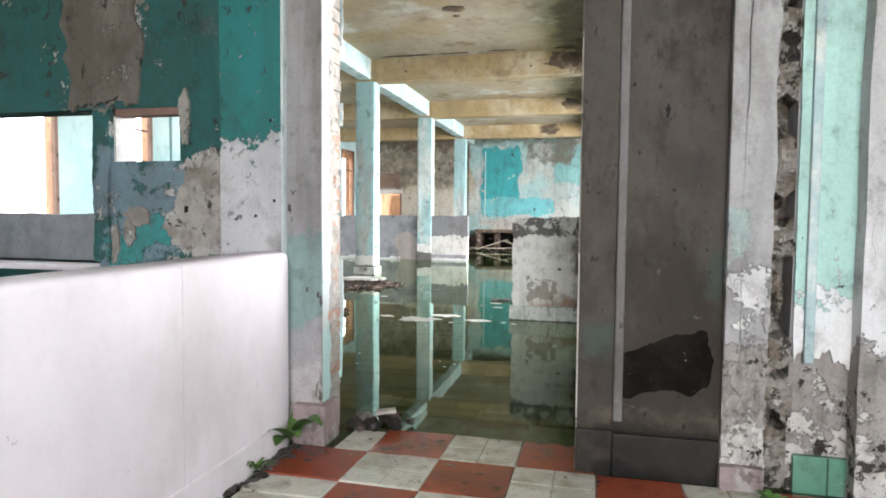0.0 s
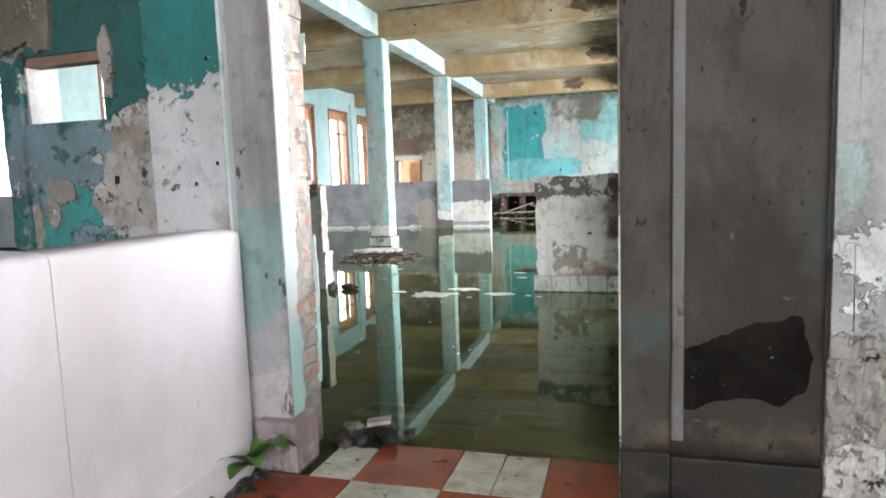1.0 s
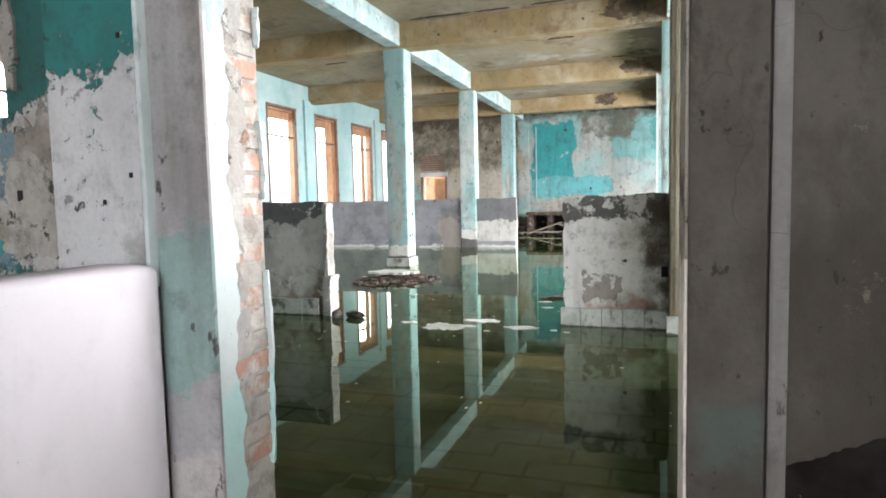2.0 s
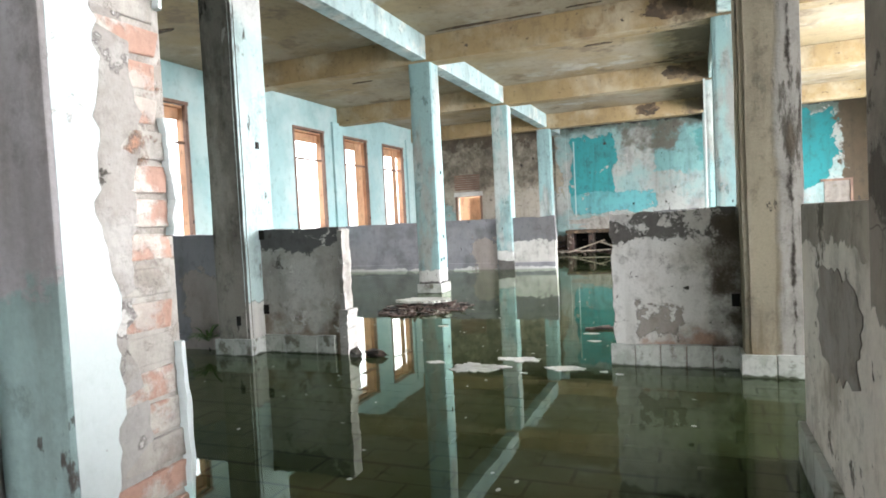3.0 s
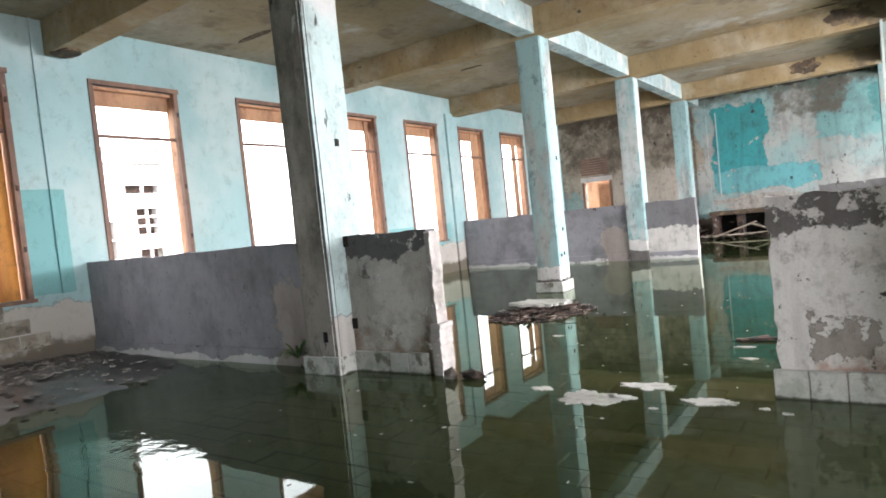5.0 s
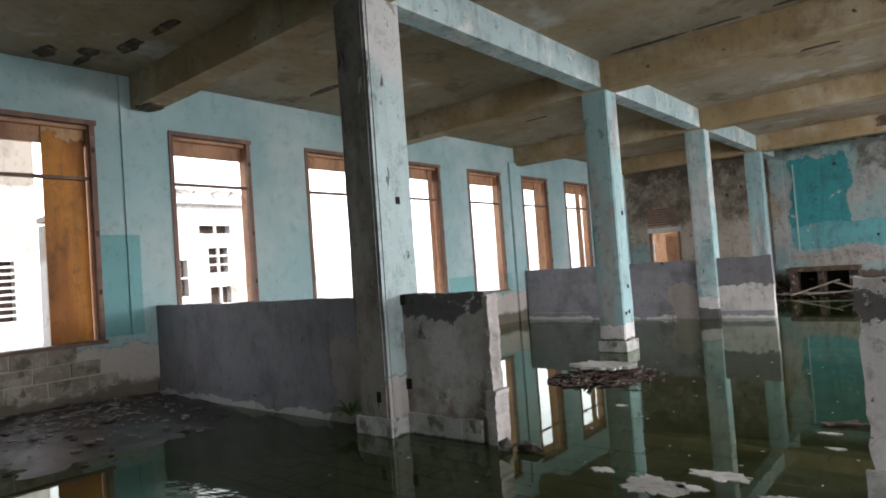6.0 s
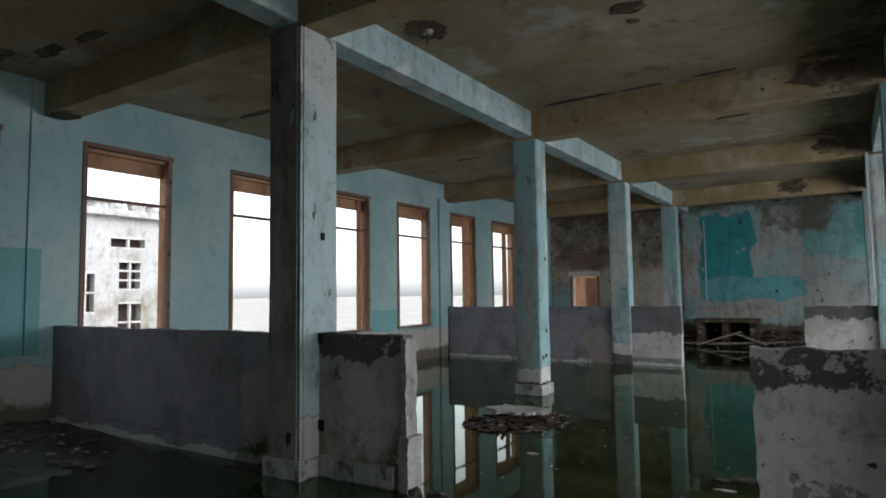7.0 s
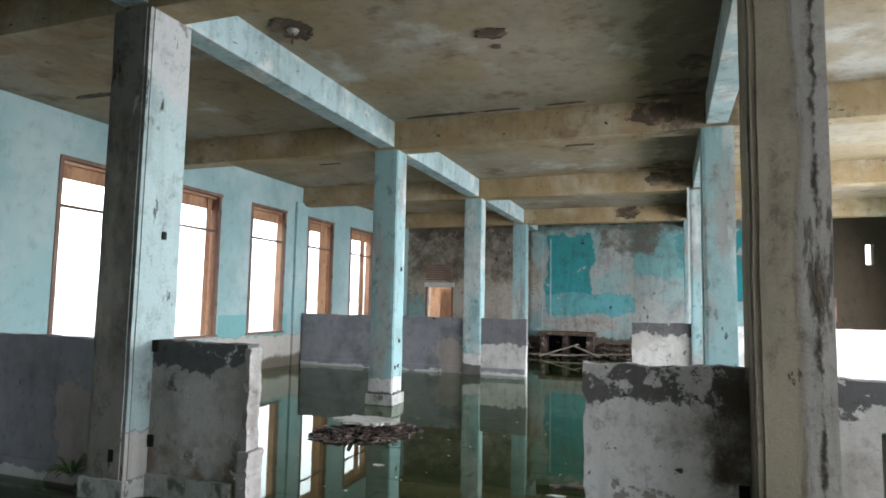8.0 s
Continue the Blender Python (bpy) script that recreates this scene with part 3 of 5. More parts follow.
    l.new(top.outputs[0], out.inputs[0])
    return m


M_WATER = water_material()


# ---- building helpers ----
def box(bm, x0, x1, y0, y1, z0, z1):
    vs = [bm.verts.new((x, y, z)) for z in (z0, z1) for y in (y0, y1) for x in (x0, x1)]
    for f in ((0, 2, 3, 1), (4, 5, 7, 6), (0, 1, 5, 4), (2, 6, 7, 3), (0, 4, 6, 2), (1, 3, 7, 5)):
        bm.faces.new([vs[i] for i in f])
    return vs


def finish(name, bm, material, parent=None, label="", bevel=0.0, smooth=False):
    me = bpy.data.meshes.new(name)
    if bevel:
        bmesh.ops.bevel(bm, geom=list(bm.edges), offset=bevel, segments=2, affect="EDGES", profile=0.6)
    bmesh.ops.recalc_face_normals(bm, faces=list(bm.faces))
    bm.to_mesh(me)
    bm.free()
    me.materials.append(material)
    if smooth:
        for p in me.polygons:
            p.use_smooth = True
    ob = new(name, me)
    if parent is not None:
        ob.parent = parent
    if label:
        tagged(ob, label)
    return ob


def part(name, bm, material, parent, label="", bevel=0.0, smooth=False):
    return finish(name, bm, material, parent, label, bevel, smooth)


def block(name, dims, material, parent=None, label="", bevel=0.0):
    bm = bmesh.new()
    box(bm, *dims)
    return finish(name, bm, material, parent, label, bevel)


def block_mesh(dims):
    bm = bmesh.new()
    box(bm, *dims)
    return bm


def empty(name, at=(0, 0, 0), **tags):
    ob = new(name)
    ob.location = at
    ob.empty_display_size = 0.1
    return tagged(ob, **tags)


def keep(ob, parent):
    """Parent a part that was built in world coordinates to a thing that stands elsewhere."""
    ob.parent = parent
    ob.matrix_parent_inverse = Matrix.Translation(parent.location).inverted()
    return ob


def wall_mesh(axis, a0, a1, u0, u1, z0, z1, openings):
    """A wall with real openings. axis: the direction of its thickness; openings: (u0, u1, z0, z1)."""
    us = sorted({u0, u1, *(o[0] for o in openings), *(o[1] for o in openings)})
    zs = sorted({z0, z1, *(o[2] for o in openings), *(o[3] for o in openings)})
    us, zs = [u for u in us if u0 <= u <= u1], [z for z in zs if z0 <= z <= z1]

    def solid(i, j):
        if not (0 <= i < len(us) - 1 and 0 <= j < len(zs) - 1):
            return False
        u, z = (us[i] + us[i + 1]) / 2, (zs[j] + zs[j + 1]) / 2
        return not any(o[0] < u < o[1] and o[2] < z < o[3] for o in openings)

    bm = bmesh.new()

    def quad(pts):
        bm.faces.new([bm.verts.new((a, u, z) if axis == "x" else (u, a, z)) for a, u, z in pts])

    for i in range(len(us) - 1):
        for j in range(len(zs) - 1):
            if not solid(i, j):
                continue
            p, q, r, s = us[i], us[i + 1], zs[j], zs[j + 1]
            for a in (a0, a1):
                quad(((a, p, r), (a, q, r), (a, q, s), (a, p, s)))
            if not solid(i - 1, j):
                quad(((a0, p, r), (a1, p, r), (a1, p, s), (a0, p, s)))
            if not solid(i + 1, j):
                quad(((a0, q, r), (a1, q, r), (a1, q, s), (a0, q, s)))
            if not solid(i, j - 1):
                quad(((a0, p, r), (a0, q, r), (a1, q, r), (a1, p, r)))
            if not solid(i, j + 1):
                quad(((a0, p, s), (a0, q, s), (a1, q, s), (a1, p, s)))
    bmesh.ops.remove_doubles(bm, verts=list(bm.verts), dist=0.0005)
    return bm


def jag(v, seed, amp):
    return amp * (noise.noise((v * 3.1, seed * 7.3, 0.5)) + 0.6 * noise.noise((v * 11.0, seed * 3.1, 4.5)) + 0.35 * noise.noise((v * 31.0, seed, 9.5)))


def ragged_slab(x0, x1, z0, z1, y0, y1, left=0.0, right=0.0, top=0.0, seed=1):
    """An upright slab across the hall, whose ends and top may be broken."""
    pts = []
    nz, nx = 26, 34
    for k in range(nx + 1):
        pts.append((x0 + (x1 - x0) * k / nx, z0))
    for k in range(1, nz + 1):
        z = z0 + (z1 - z0) * k / nz
        pts.append((x1 + jag(z, seed, right), z))
    for k in range(1, nx):
        x = x1 + (x0 - x1) * k / nx
        pts.append((x, z1 + jag(x, seed + 3, top) - top * 0.3))
    for k in range(nz):
        z = z1 + (z0 - z1) * k / nz
        pts.append((x0 + jag(z, seed + 5, left), z))
    bm = bmesh.new()
    f = [bm.verts.new((x, y0, z)) for x, z in pts]
    b = [bm.verts.new((x + jag(z, seed + 9, (left + right) * 0.3), y1, z)) for x, z in pts]
    bm.faces.new(f)
    bm.faces.new(list(reversed(b)))
    for i in range(len(pts)):
        j = (i + 1) % len(pts)
        bm.faces.new((f[j], f[i], b[i], b[j]))
    return bm


def ragged_skin(x0, x1, z0, z1, y0, y1, amp, seed=1, side=0.03):
    """A coat of plaster on a wall that faces the entry, broken off along its foot and a little along its sides."""
    low = z0 + 1.6 * amp
    pts = [(x0 + jag(z, seed, amp * side), z) for z in np.linspace(z1, low, 40)]
    pts += [(x, z0 + jag(x * 2.2, seed + 2, amp)) for x in np.linspace(x0, x1, 34)[1:-1]]
    pts += [(x1 + jag(z, seed + 4, amp * side), z) for z in np.linspace(low, z1, 40)]
    return plate_mesh([(float(u), float(v)) for u, v in pts], "y", y0, y1 - y0)


def ragged_plate(cu, cv, w, h, thick, seed=1, rough=0.18, square=2.6, count=46, skew=0.0):
    """An irregular flat patch in the plane of u and v, thick along the third axis: as a flat list (u, v)."""
    pts = []
    for k in range(count):
        a = 2 * math.pi * k / count
        c, s = math.cos(a), math.sin(a)
        r = (abs(c) ** square + abs(s) ** square) ** (-1 / square)
        r *= 1 + rough * (noise.noise((c * 1.6 + seed * 5.1, s * 1.6, seed)) + 0.7 * noise.noise((c * 5 + seed, s * 5, seed * 2.0)) + 0.4 * noise.noise((c * 14, s * 14, seed * 3.0)))
        u, v = r * c * w / 2, r * s * h / 2
        pts.append((cu + u, cv + v + skew * u))
    return pts


def plate_mesh(pts, plane, at, thick):
    """plane: 'z' lies flat at height at, 'y' and 'x' stand against a wall."""
    def put(u, v, t):
        return {"z": (u, v, at + t), "y": (u, at + t, v), "x": (at + t, u, v)}[plane]
    bm = bmesh.new()
    f = [bm.verts.new(put(u, v, 0)) for u, v in pts]
    b = [bm.verts.new(put(u, v, thick)) for u, v in pts]
    bm.faces.new(f)
    bm.faces.new(list(reversed(b)))
    for i in range(len(pts)):
        j = (i + 1) % len(pts)
        bm.faces.new((f[j], f[i], b[i], b[j]))
    return bm


def chunk(bm, c, size, rng, flat=0.6):
    """A broken lump with about twenty faces."""
    g = bmesh.ops.create_icosphere(bm, subdivisions=1, radius=1.0)
    turn = Euler((rng.uniform(0, 6), rng.uniform(0, 6), rng.uniform(0, 6))).to_matrix()
    for v in g["verts"]:
        p = turn @ (v.co * rng.uniform(0.7, 1.15))
        v.co = Vector((c[0] + p.x * size[0], c[1] + p.y * size[1], c[2] + p.z * size[2] * flat))


def stick(bm, p, q, w, h, roll=0.0):
    """A plank or twig from p to q."""
    p, q = Vector(p), Vector(q)
    d = q - p
    m = Matrix.Translation((p + q) / 2) @ d.to_track_quat("X", "Z").to_matrix().to_4x4() @ Matrix.Rotation(roll, 4, "X")
    g = bmesh.ops.create_cube(bm, size=1.0)
    for v in g["verts"]:
        v.co = m @ Vector((v.co.x * d.length, v.co.y * w, v.co.z * h))


# ---- large structure ----
CEIL = 4.615
WEST, EAST, NORTH, SOUTH = -8.6, 6.6, 25.0, 3.40
WIN = [(0.9, 2.25), (3.3, 4.65), (5.83, 7.21), (8.29, 9.65), (10.83, 12.17), (13.26, 14.62), (15.70, 17.06), (18.12, 19.45), (20.5, 22.0), (22.9, 24.2)]
WZ0, WZ1 = 0.88, 3.83


def structure(ob, label, category):
    return tagged(ob, label, category, kind="structure")


structure(finish("wall_west", wall_mesh("x", WEST - 0.2, WEST, -4.0, NORTH + 0.3, -0.4, 5.2, [(a, b, WZ0, WZ1) for a, b in WIN]), M_AQUA),
          "pale aqua painted wall with tall window openings", "wall")
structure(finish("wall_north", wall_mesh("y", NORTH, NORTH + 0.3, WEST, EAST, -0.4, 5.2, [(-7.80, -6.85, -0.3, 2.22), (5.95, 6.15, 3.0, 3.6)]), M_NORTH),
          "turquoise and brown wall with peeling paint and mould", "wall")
# Opening at y 0.2 is unseen, added for side light in the entry.
structure(finish("wall_east", wall_mesh("x", EAST, EAST + 0.3, -4.0, NORTH + 0.3, -0.4, 5.2,
                 [(0.2, 1.6, 2.0, 4.0), (4.5, 7.3, 0.95, 4.05), (8.5, 12.4, 0.95, 4.05), (13.5, 17.4, 0.95, 4.05), (18.5, 22.4, 0.95, 4.05)]), M_AQUA),
          "pale aqua wall with wide openings to daylight", "wall")
# Unseen wall closing the entry, its opening added to light south-facing walls.
structure(finish("wall_entry", wall_mesh("y", -4.3, -4.0, WEST - 0.36, EAST + 0.3, -0.4, 5.2, [(0.2, 4.0, 1.2, 4.0)]), M_PILASTER), "unseen plain plastered end wall with an opening added for light", "wall")
structure(finish("wall_south_west", wall_mesh("y", SOUTH + 0.09, SOUTH + 0.28, WEST, -1.155, -0.4, CEIL, [(-4.6, -2.085, 0.973, 1.93), (-1.977, -1.50, 1.607, 1.93)]), M_SOUTH_TEAL),
          "teal wall with flaking plaster and broken openings", "wall")
structure(block("wall_south_pier", (-1.155, -0.775, SOUTH - 0.03, SOUTH + 0.28, -0.4, CEIL), M_PIER, bevel=0.008), "teal pier half peeled to pale plaster", "wall")
structure(block("wall_south_panel", (0.868, 1.535, SOUTH - 0.015, SOUTH + 0.28, -0.4, CEIL), M_PANEL), "dirty grey brown cement wall panel", "wall")
structure(block("wall_south_east", (1.835, EAST, SOUTH, SOUTH + 0.28, -0.4, CEIL), M_PILASTER), "bare broken plaster wall", "wall")
structure(finish("wall_skin", ragged_skin(1.842, 2.10, 0.62, CEIL, SOUTH - 0.001, SOUTH - 0.02, 0.09, 6), M_SOUTH_AQUA), "sea green paint coat broken along its foot", "plaster coat")
structure(finish("wall_skin", ragged_skin(2.545, EAST, 0.5, CEIL, SOUTH - 0.001, SOUTH - 0.02, 0.2, 7), M_SOUTH_AQUA), "sea green paint coat broken along its foot", "plaster coat")
structure(block("lintel", (-0.55, 0.868, SOUTH + 0.01, SOUTH + 0.28, 4.2, CEIL), M_JAMB), "plastered lintel over the doorway", "lintel")
structure(block("ceiling", (WEST, EAST, -4.0, NORTH, CEIL, CEIL + 0.2), M_CEIL), "stained cream plaster ceiling", "ceiling")
structure(block("roof", (WEST - 0.8, EAST + 0.8, -4.8, NORTH + 0.8, 5.2, 5.4), M_OUTSIDE), "flat concrete roof slab", "roof")
structure(block("floor", (WEST, EAST, 3.6, NORTH, -0.4, -0.12), M_SILT), "silt covered hall floor under water", "floor")
structure(block("floor_entry", (-0.9, EAST, -4.0, 3.6, -0.4, -0.012), M_SILT), "bed of the entry floor", "floor")
structure(block("floor_side", (WEST, -0.9, -4.0, SOUTH, -0.4, 0.0), M_MUD), "muddy floor of the side room", "floor")
bm = bmesh.new()
q = [bm.verts.new(p) for p in ((WEST, 2.4, 0), (EAST, 2.4, 0), (EAST, NORTH, 0), (WEST, NORTH, 0))]
bm.faces.new(q)
structure(finish("water", bm, M_WATER), "still murky green flood water", "water")
bm = bmesh.new()
q = [bm.verts.new(p) for p in ((-900, -900, -0.42), (900, -900, -0.42), (900, 900, -0.42), (-900, 900, -0.42))]
bm.faces.new(q)
structure(finish("ground", bm, M_GROUND), "dull bare ground outside", "ground")

# beams
COL_Y = (7.92, 13.1, 18.0, 22.95)
COL_A, COL_B, COL_W = -3.87, 1.152, 0.42
for y in COL_Y:
    structure(block("cross_beam", (WEST, EAST, y - 0.18, y + 0.18, 4.15, CEIL), M_OCHRE, bevel=0.012), "ochre painted concrete cross beam", "beam")
for x, nm in ((COL_A, "long_beam"), (COL_B, "long_beam")):
    ys = (SOUTH + 0.28, *COL_Y, NORTH)
    for a, b in zip(ys[:-1], ys[1:]):
        lo = a + (0.18 if a in COL_Y else 0)
        hi = b - (0.18 if b in COL_Y else 0)
        structure(block(nm, (x - 0.14, x + 0.14, lo, hi, 4.195, CEIL), M_BEAM, bevel=0.01), "pale aqua painted longitudinal beam", "beam")


# columns
def column(x, y, material, label, base, front=None, deep=COL_W):
    thing = empty("column", (x, y, 0), label=label, category="column", group="hall columns")
    w, v, s, d = COL_W / 2, deep / 2, 0.045, 0.009
    prof = []
    for sx, sy in ((-1, -1), (1, -1), (1, 1), (-1, 1)):
        corner = [(sx * (w - d), sy * (v - s)), (sx * (w - d), sy * (v - d)), (sx * (w - s), sy * (v - d)), (sx * (w - s), sy * v)]
        corner = [(sx * w, sy * (v - s))] + corner
        prof += corner if sx * sy > 0 else corner[::-1]
    bm = bmesh.new()
    levels = [-0.3 + (4.148 + 0.3) * k / 22 for k in range(23)]
    rings = []
    for z in levels:
        rings.append([bm.verts.new((px + 0.007 * noise.noise((px * 9 + x, z * 2.0, y)), py + 0.007 * noise.noise((py * 9 + y, z * 2.0, x)), z)) for px, py in prof])
    for a, b in zip(rings[:-1], rings[1:]):
        for i in range(len(prof)):
            j = (i + 1) % len(prof)
            bm.faces.new((a[i], a[j], b[j], b[i]))
    bm.faces.new(rings[-1])
    shaft = part("shaft", bm, material, thing)
    if front:
        shaft.data.materials.append(front)
        for p in shaft.data.polygons:
            p.material_index = 1 if p.normal.y < -0.5 else 0
    if base:
        h = 0.17
        for k, (bx, by, bw, bd) in enumerate(((-0.12, -v - 0.012, 0.235, 0.03), (0.12, -v - 0.012, 0.235, 0.03), (w + 0.012, -0.12, 0.03, 0.235), (w + 0.012, 0.12, 0.03, 0.235), (-w - 0.012, 0.0, 0.03, 0.46))):
            bm = bmesh.new()
            box(bm, bx - bw / 2, bx + bw / 2, by - bd / 2, by + bd / 2, -0.2, h + 0.006 * (k % 2))
            part("base_tile", bm, M_BASE_TILE, thing, bevel=0.006)
    return thing


for i, y in enumerate(COL_Y):
    near = i == 0
    yc, deep = (y + 0.035, 0.50) if near else (y, COL_W)
    column(COL_A, yc, M_COLUMN if near else M_COLUMN_AQUA, "aqua and bare plaster concrete column standing in water" if near else "pale aqua concrete column standing in flood water", i < 2, M_COLUMN_FRONT if near else None, deep)
    column(COL_B, yc, M_COLUMN_BEIGE if near else M_COLUMN_AQUA, "stained plaster column beside a low wall" if near else "pale aqua concrete column standing in flood water", i < 2, None, deep)

# wall pilasters and a conduit on the west wall
for y in (12.95, 17.65, 22.4):
    structure(block("wall_pilaster", (WEST, WEST + 0.07, y - 0.17, y + 0.17, -0.3, 4.2), M_AQUA, bevel=0.01), "shallow aqua wall pilaster", "pilaster")
structure(block("trim_conduit", (WEST, WEST + 0.03, 7.58, 7.62, 0.9, CEIL), M_AQUA, bevel=0.008), "painted conduit down the aqua wall", "conduit")
structure(finish("beam_spall", plate_mesh(ragged_plate(-8.32, 7.9, 0.42, 0.3, 0, 77, 0.35, 2.2, 34), "z", 4.149, -0.03), M_SPALL), "broken dark end of an ochre beam", "spall")


# low walls across the hall
def low_wall(label, x0, x1, y, top, material, left=0.0, right=0.0, seed=1, tiles=None, ledge=True):
    thing = empty("low_wall", ((x0 + x1) / 2, y, 0), label=label, category="low wall", group="low walls of the hall")
    keep(part("slab", ragged_slab(x0, x1, -0.3, top, y, y + 0.15, left, right, 0.02, seed), material, thing), thing)
    if tiles:
        n = max(1, round((tiles[1] - tiles[0]) / 0.215))
        step = (tiles[1] - tiles[0]) / n
        rng = random.Random(seed)
        for k in range(n):
            a = tiles[0] + k * step
            bm = bmesh.new()
            box(bm, a + 0.003, a + step - 0.003, y - 0.045 - rng.uniform(0, 0.008), y - 0.001, -0.2, 0.185 + rng.uniform(-0.006, 0.008))
            keep(part("base_tile", bm, M_BASE_TILE, thing, bevel=0.006), thing)
    elif ledge:
        bm = bmesh.new()
        box(bm, x0 + 0.02, x1 - 0.02, y - 0.04, y - 0.001, -0.2, 0.17)
        keep(part("base_ledge", bm, M_PARAPET_GREY, thing, bevel=0.01), thing)
    return thing


A0, A1 = COL_A - COL_W / 2, COL_A + COL_W / 2
B0, B1 = COL_B - COL_W / 2, COL_B + COL_W / 2
low_wall("slate grey low wall with scuffed damp paint", WEST, A0, 7.95, 1.28, M_PARAPET_GREY, seed=2)
low_wall("stub of low wall, grey over flaking white plaster", A1, -2.69, 7.95, 1.285, M_PARAPET, right=0.022, seed=3, tiles=(A1 + 0.02, -2.78))
stub = bpy.data.objects["low_wall.001"]
for dims, amp, seed, nm in (((-2.705, -2.655, 0.40, 1.262, 7.935, 8.09), 0.016, 41, "broken_edge"), ((-2.72, -2.635, -0.3, 0.45, 7.91, 8.11), 0.03, 44, "broken_foot")):
    x0, x1, z0, z1, y0, y1 = dims
    keep(part(nm, ragged_slab(x0, x1, z0, z1, y0, y1, 0.0, amp, 0.02, seed), M_CHASE_PLASTER, stub, "pale broken plaster edge"), stub)
low_wall("broken low wall, grey over white plaster, white base tiles", -0.03, B0, 7.95, 1.285, M_PARAPET_RIGHT, left=0.04, seed=4, tiles=(-0.07, B0 - 0.02))
low_wall("grey low wall beside the stained column", B1, EAST, 7.95, 1.27, M_PARAPET, seed=5)
low_wall("slate grey low wall far down the hall", WEST + 0.05, A0, 17.9, 1.31, M_PARAPET_GREY, seed=6)
low_wall("far low wall, grey above and white below", A1, -2.58, 17.9, 1.31, M_PARAPET_MIX, right=0.01, seed=7)
low_wall("far low wall with pale flaking paint", -0.25, B0, 17.9, 1.31, M_PARAPET, left=0.02, seed=8)
low_wall("pale low wall lit by daylight", B1, EAST, 17.9, 1.29, M_LIGHT_DADO, seed=9)

# low wall along the walk, inside the doorway
thing = empty("low_wall", (1.17, 4.8, 0), label="beige low wall with flaking plaster and base tiles", category="low wall", group="low walls of the hall")
bm = bmesh.new()
box(bm, 1.10, 1.25, SOUTH + 0.28, 6.05, -0.3, 1.28)
keep(part("slab", bm, M_LOW_WALL, thing, bevel=0.01), thing)
keep(part("bare_patch", plate_mesh(ragged_plate(5.25, 0.82, 0.75, 0.42, 0.0, 5, 0.3), "x", 1.102, -0.006), M_FLAKE_BED, thing), thing)
for k in range(11):
    bm = bmesh.new()
    box(bm, 1.065, 1.099, 6.05 - 0.215 * (k + 1) + 0.003, 6.05 - 0.215 * k - 0.003, -0.2, 0.20)
    keep(part("base_tile", bm, M_BASE_TILE, thing, bevel=0.006), thing)

# doorway: left jamb
jamb = structure(empty("doorway_jamb", (-0.6, 3.48, 0)), "plaster door jamb broken open to the brick", "jamb")
bm = bmesh.new()
box(bm, -0.772, -0.572, SOUTH + 0.02, SOUTH + 0.328, -0.3, CEIL)
keep(part("core", bm, M_MORTAR, jamb), jamb)
bm = bmesh.new()
box(bm, -0.756, -0.5445, SOUTH + 0.004, SOUTH + 0.0195, 0.22, CEIL)
keep(part("front_plaster", bm, M_JAMB, jamb, bevel=0.004), jamb)


def shell(levels, front, back, x_out, x_in, lip):
    """A coat of plaster on the reveal between two ragged upright edges, with its broken thickness showing at the back."""
    bm = bmesh.new()
    loops = []
    for z in levels:
        y0, y1 = front(z), back(z)
        x = x_out(z)
        loops.append([bm.verts.new(p) for p in ((x, y0, z), (x - 0.004, y1 - 0.006, z), (x - 0.010, y1, z), (x_in, y1 + lip * 0.2, z), (x_in, y0, z))])
    for p, q in zip(loops[:-1], loops[1:]):
        for i in range(5):
            j = (i + 1) % 5
            bm.faces.new((p[i], p[j], q[j], q[i]))
    bm.faces.new(loops[0][::-1])
    bm.faces.new(loops[-1])
    return bm


levels = [0.22 + (CEIL - 0.22) * k / 170 for k in range(171)]
keep(part("reveal_plaster", shell(levels, lambda z: SOUTH + 0.020, lambda z: SOUTH + 0.125 + jag(z * 0.9, 12, 0.05) + 0.010 * noise.noise((z * 40, 3, 1)),
                                  lambda z: -0.546 + 0.002 * noise.noise((z * 6, 1, 1)), -0.60, 0.01), M_JAMB_WHITE, jamb, "white painted plaster reveal with a ragged edge"), jamb)
keep(part("undercoat", shell(levels, lambda z: SOUTH + 0.06, lambda z: SOUTH + 0.212 + jag(z * 1.1, 15, 0.055) + 0.008 * noise.noise((z * 35, 5, 1)),
                             lambda z: -0.560 + 0.003 * noise.noise((z * 8, 2, 1)), -0.60, 0.01), M_CHASE_PLASTER, jamb, "grey render coat under the paint"), jamb)
for z0, z1, deep in ((0.30, 1.02, 0.024), (1.28, 1.56, 0.034), (1.82, 1.96, 0.020), (2.3, 2.75, 0.022)):
    keep(part("plaster_shell", shell([z0 + (z1 - z0) * k / 30 for k in range(31)], lambda z: SOUTH + 0.308 + jag(z * 2.2, 31, 0.014), lambda z: SOUTH + 0.308 + deep + jag(z * 2.4, 33, 0.010),
                                     lambda z: -0.546 + jag(z, 8, 0.006), -0.68, 0.012), M_JAMB_WHITE, jamb, "thin shell of loose white plaster"), jamb)
rng = random.Random(5)
z = 0.26
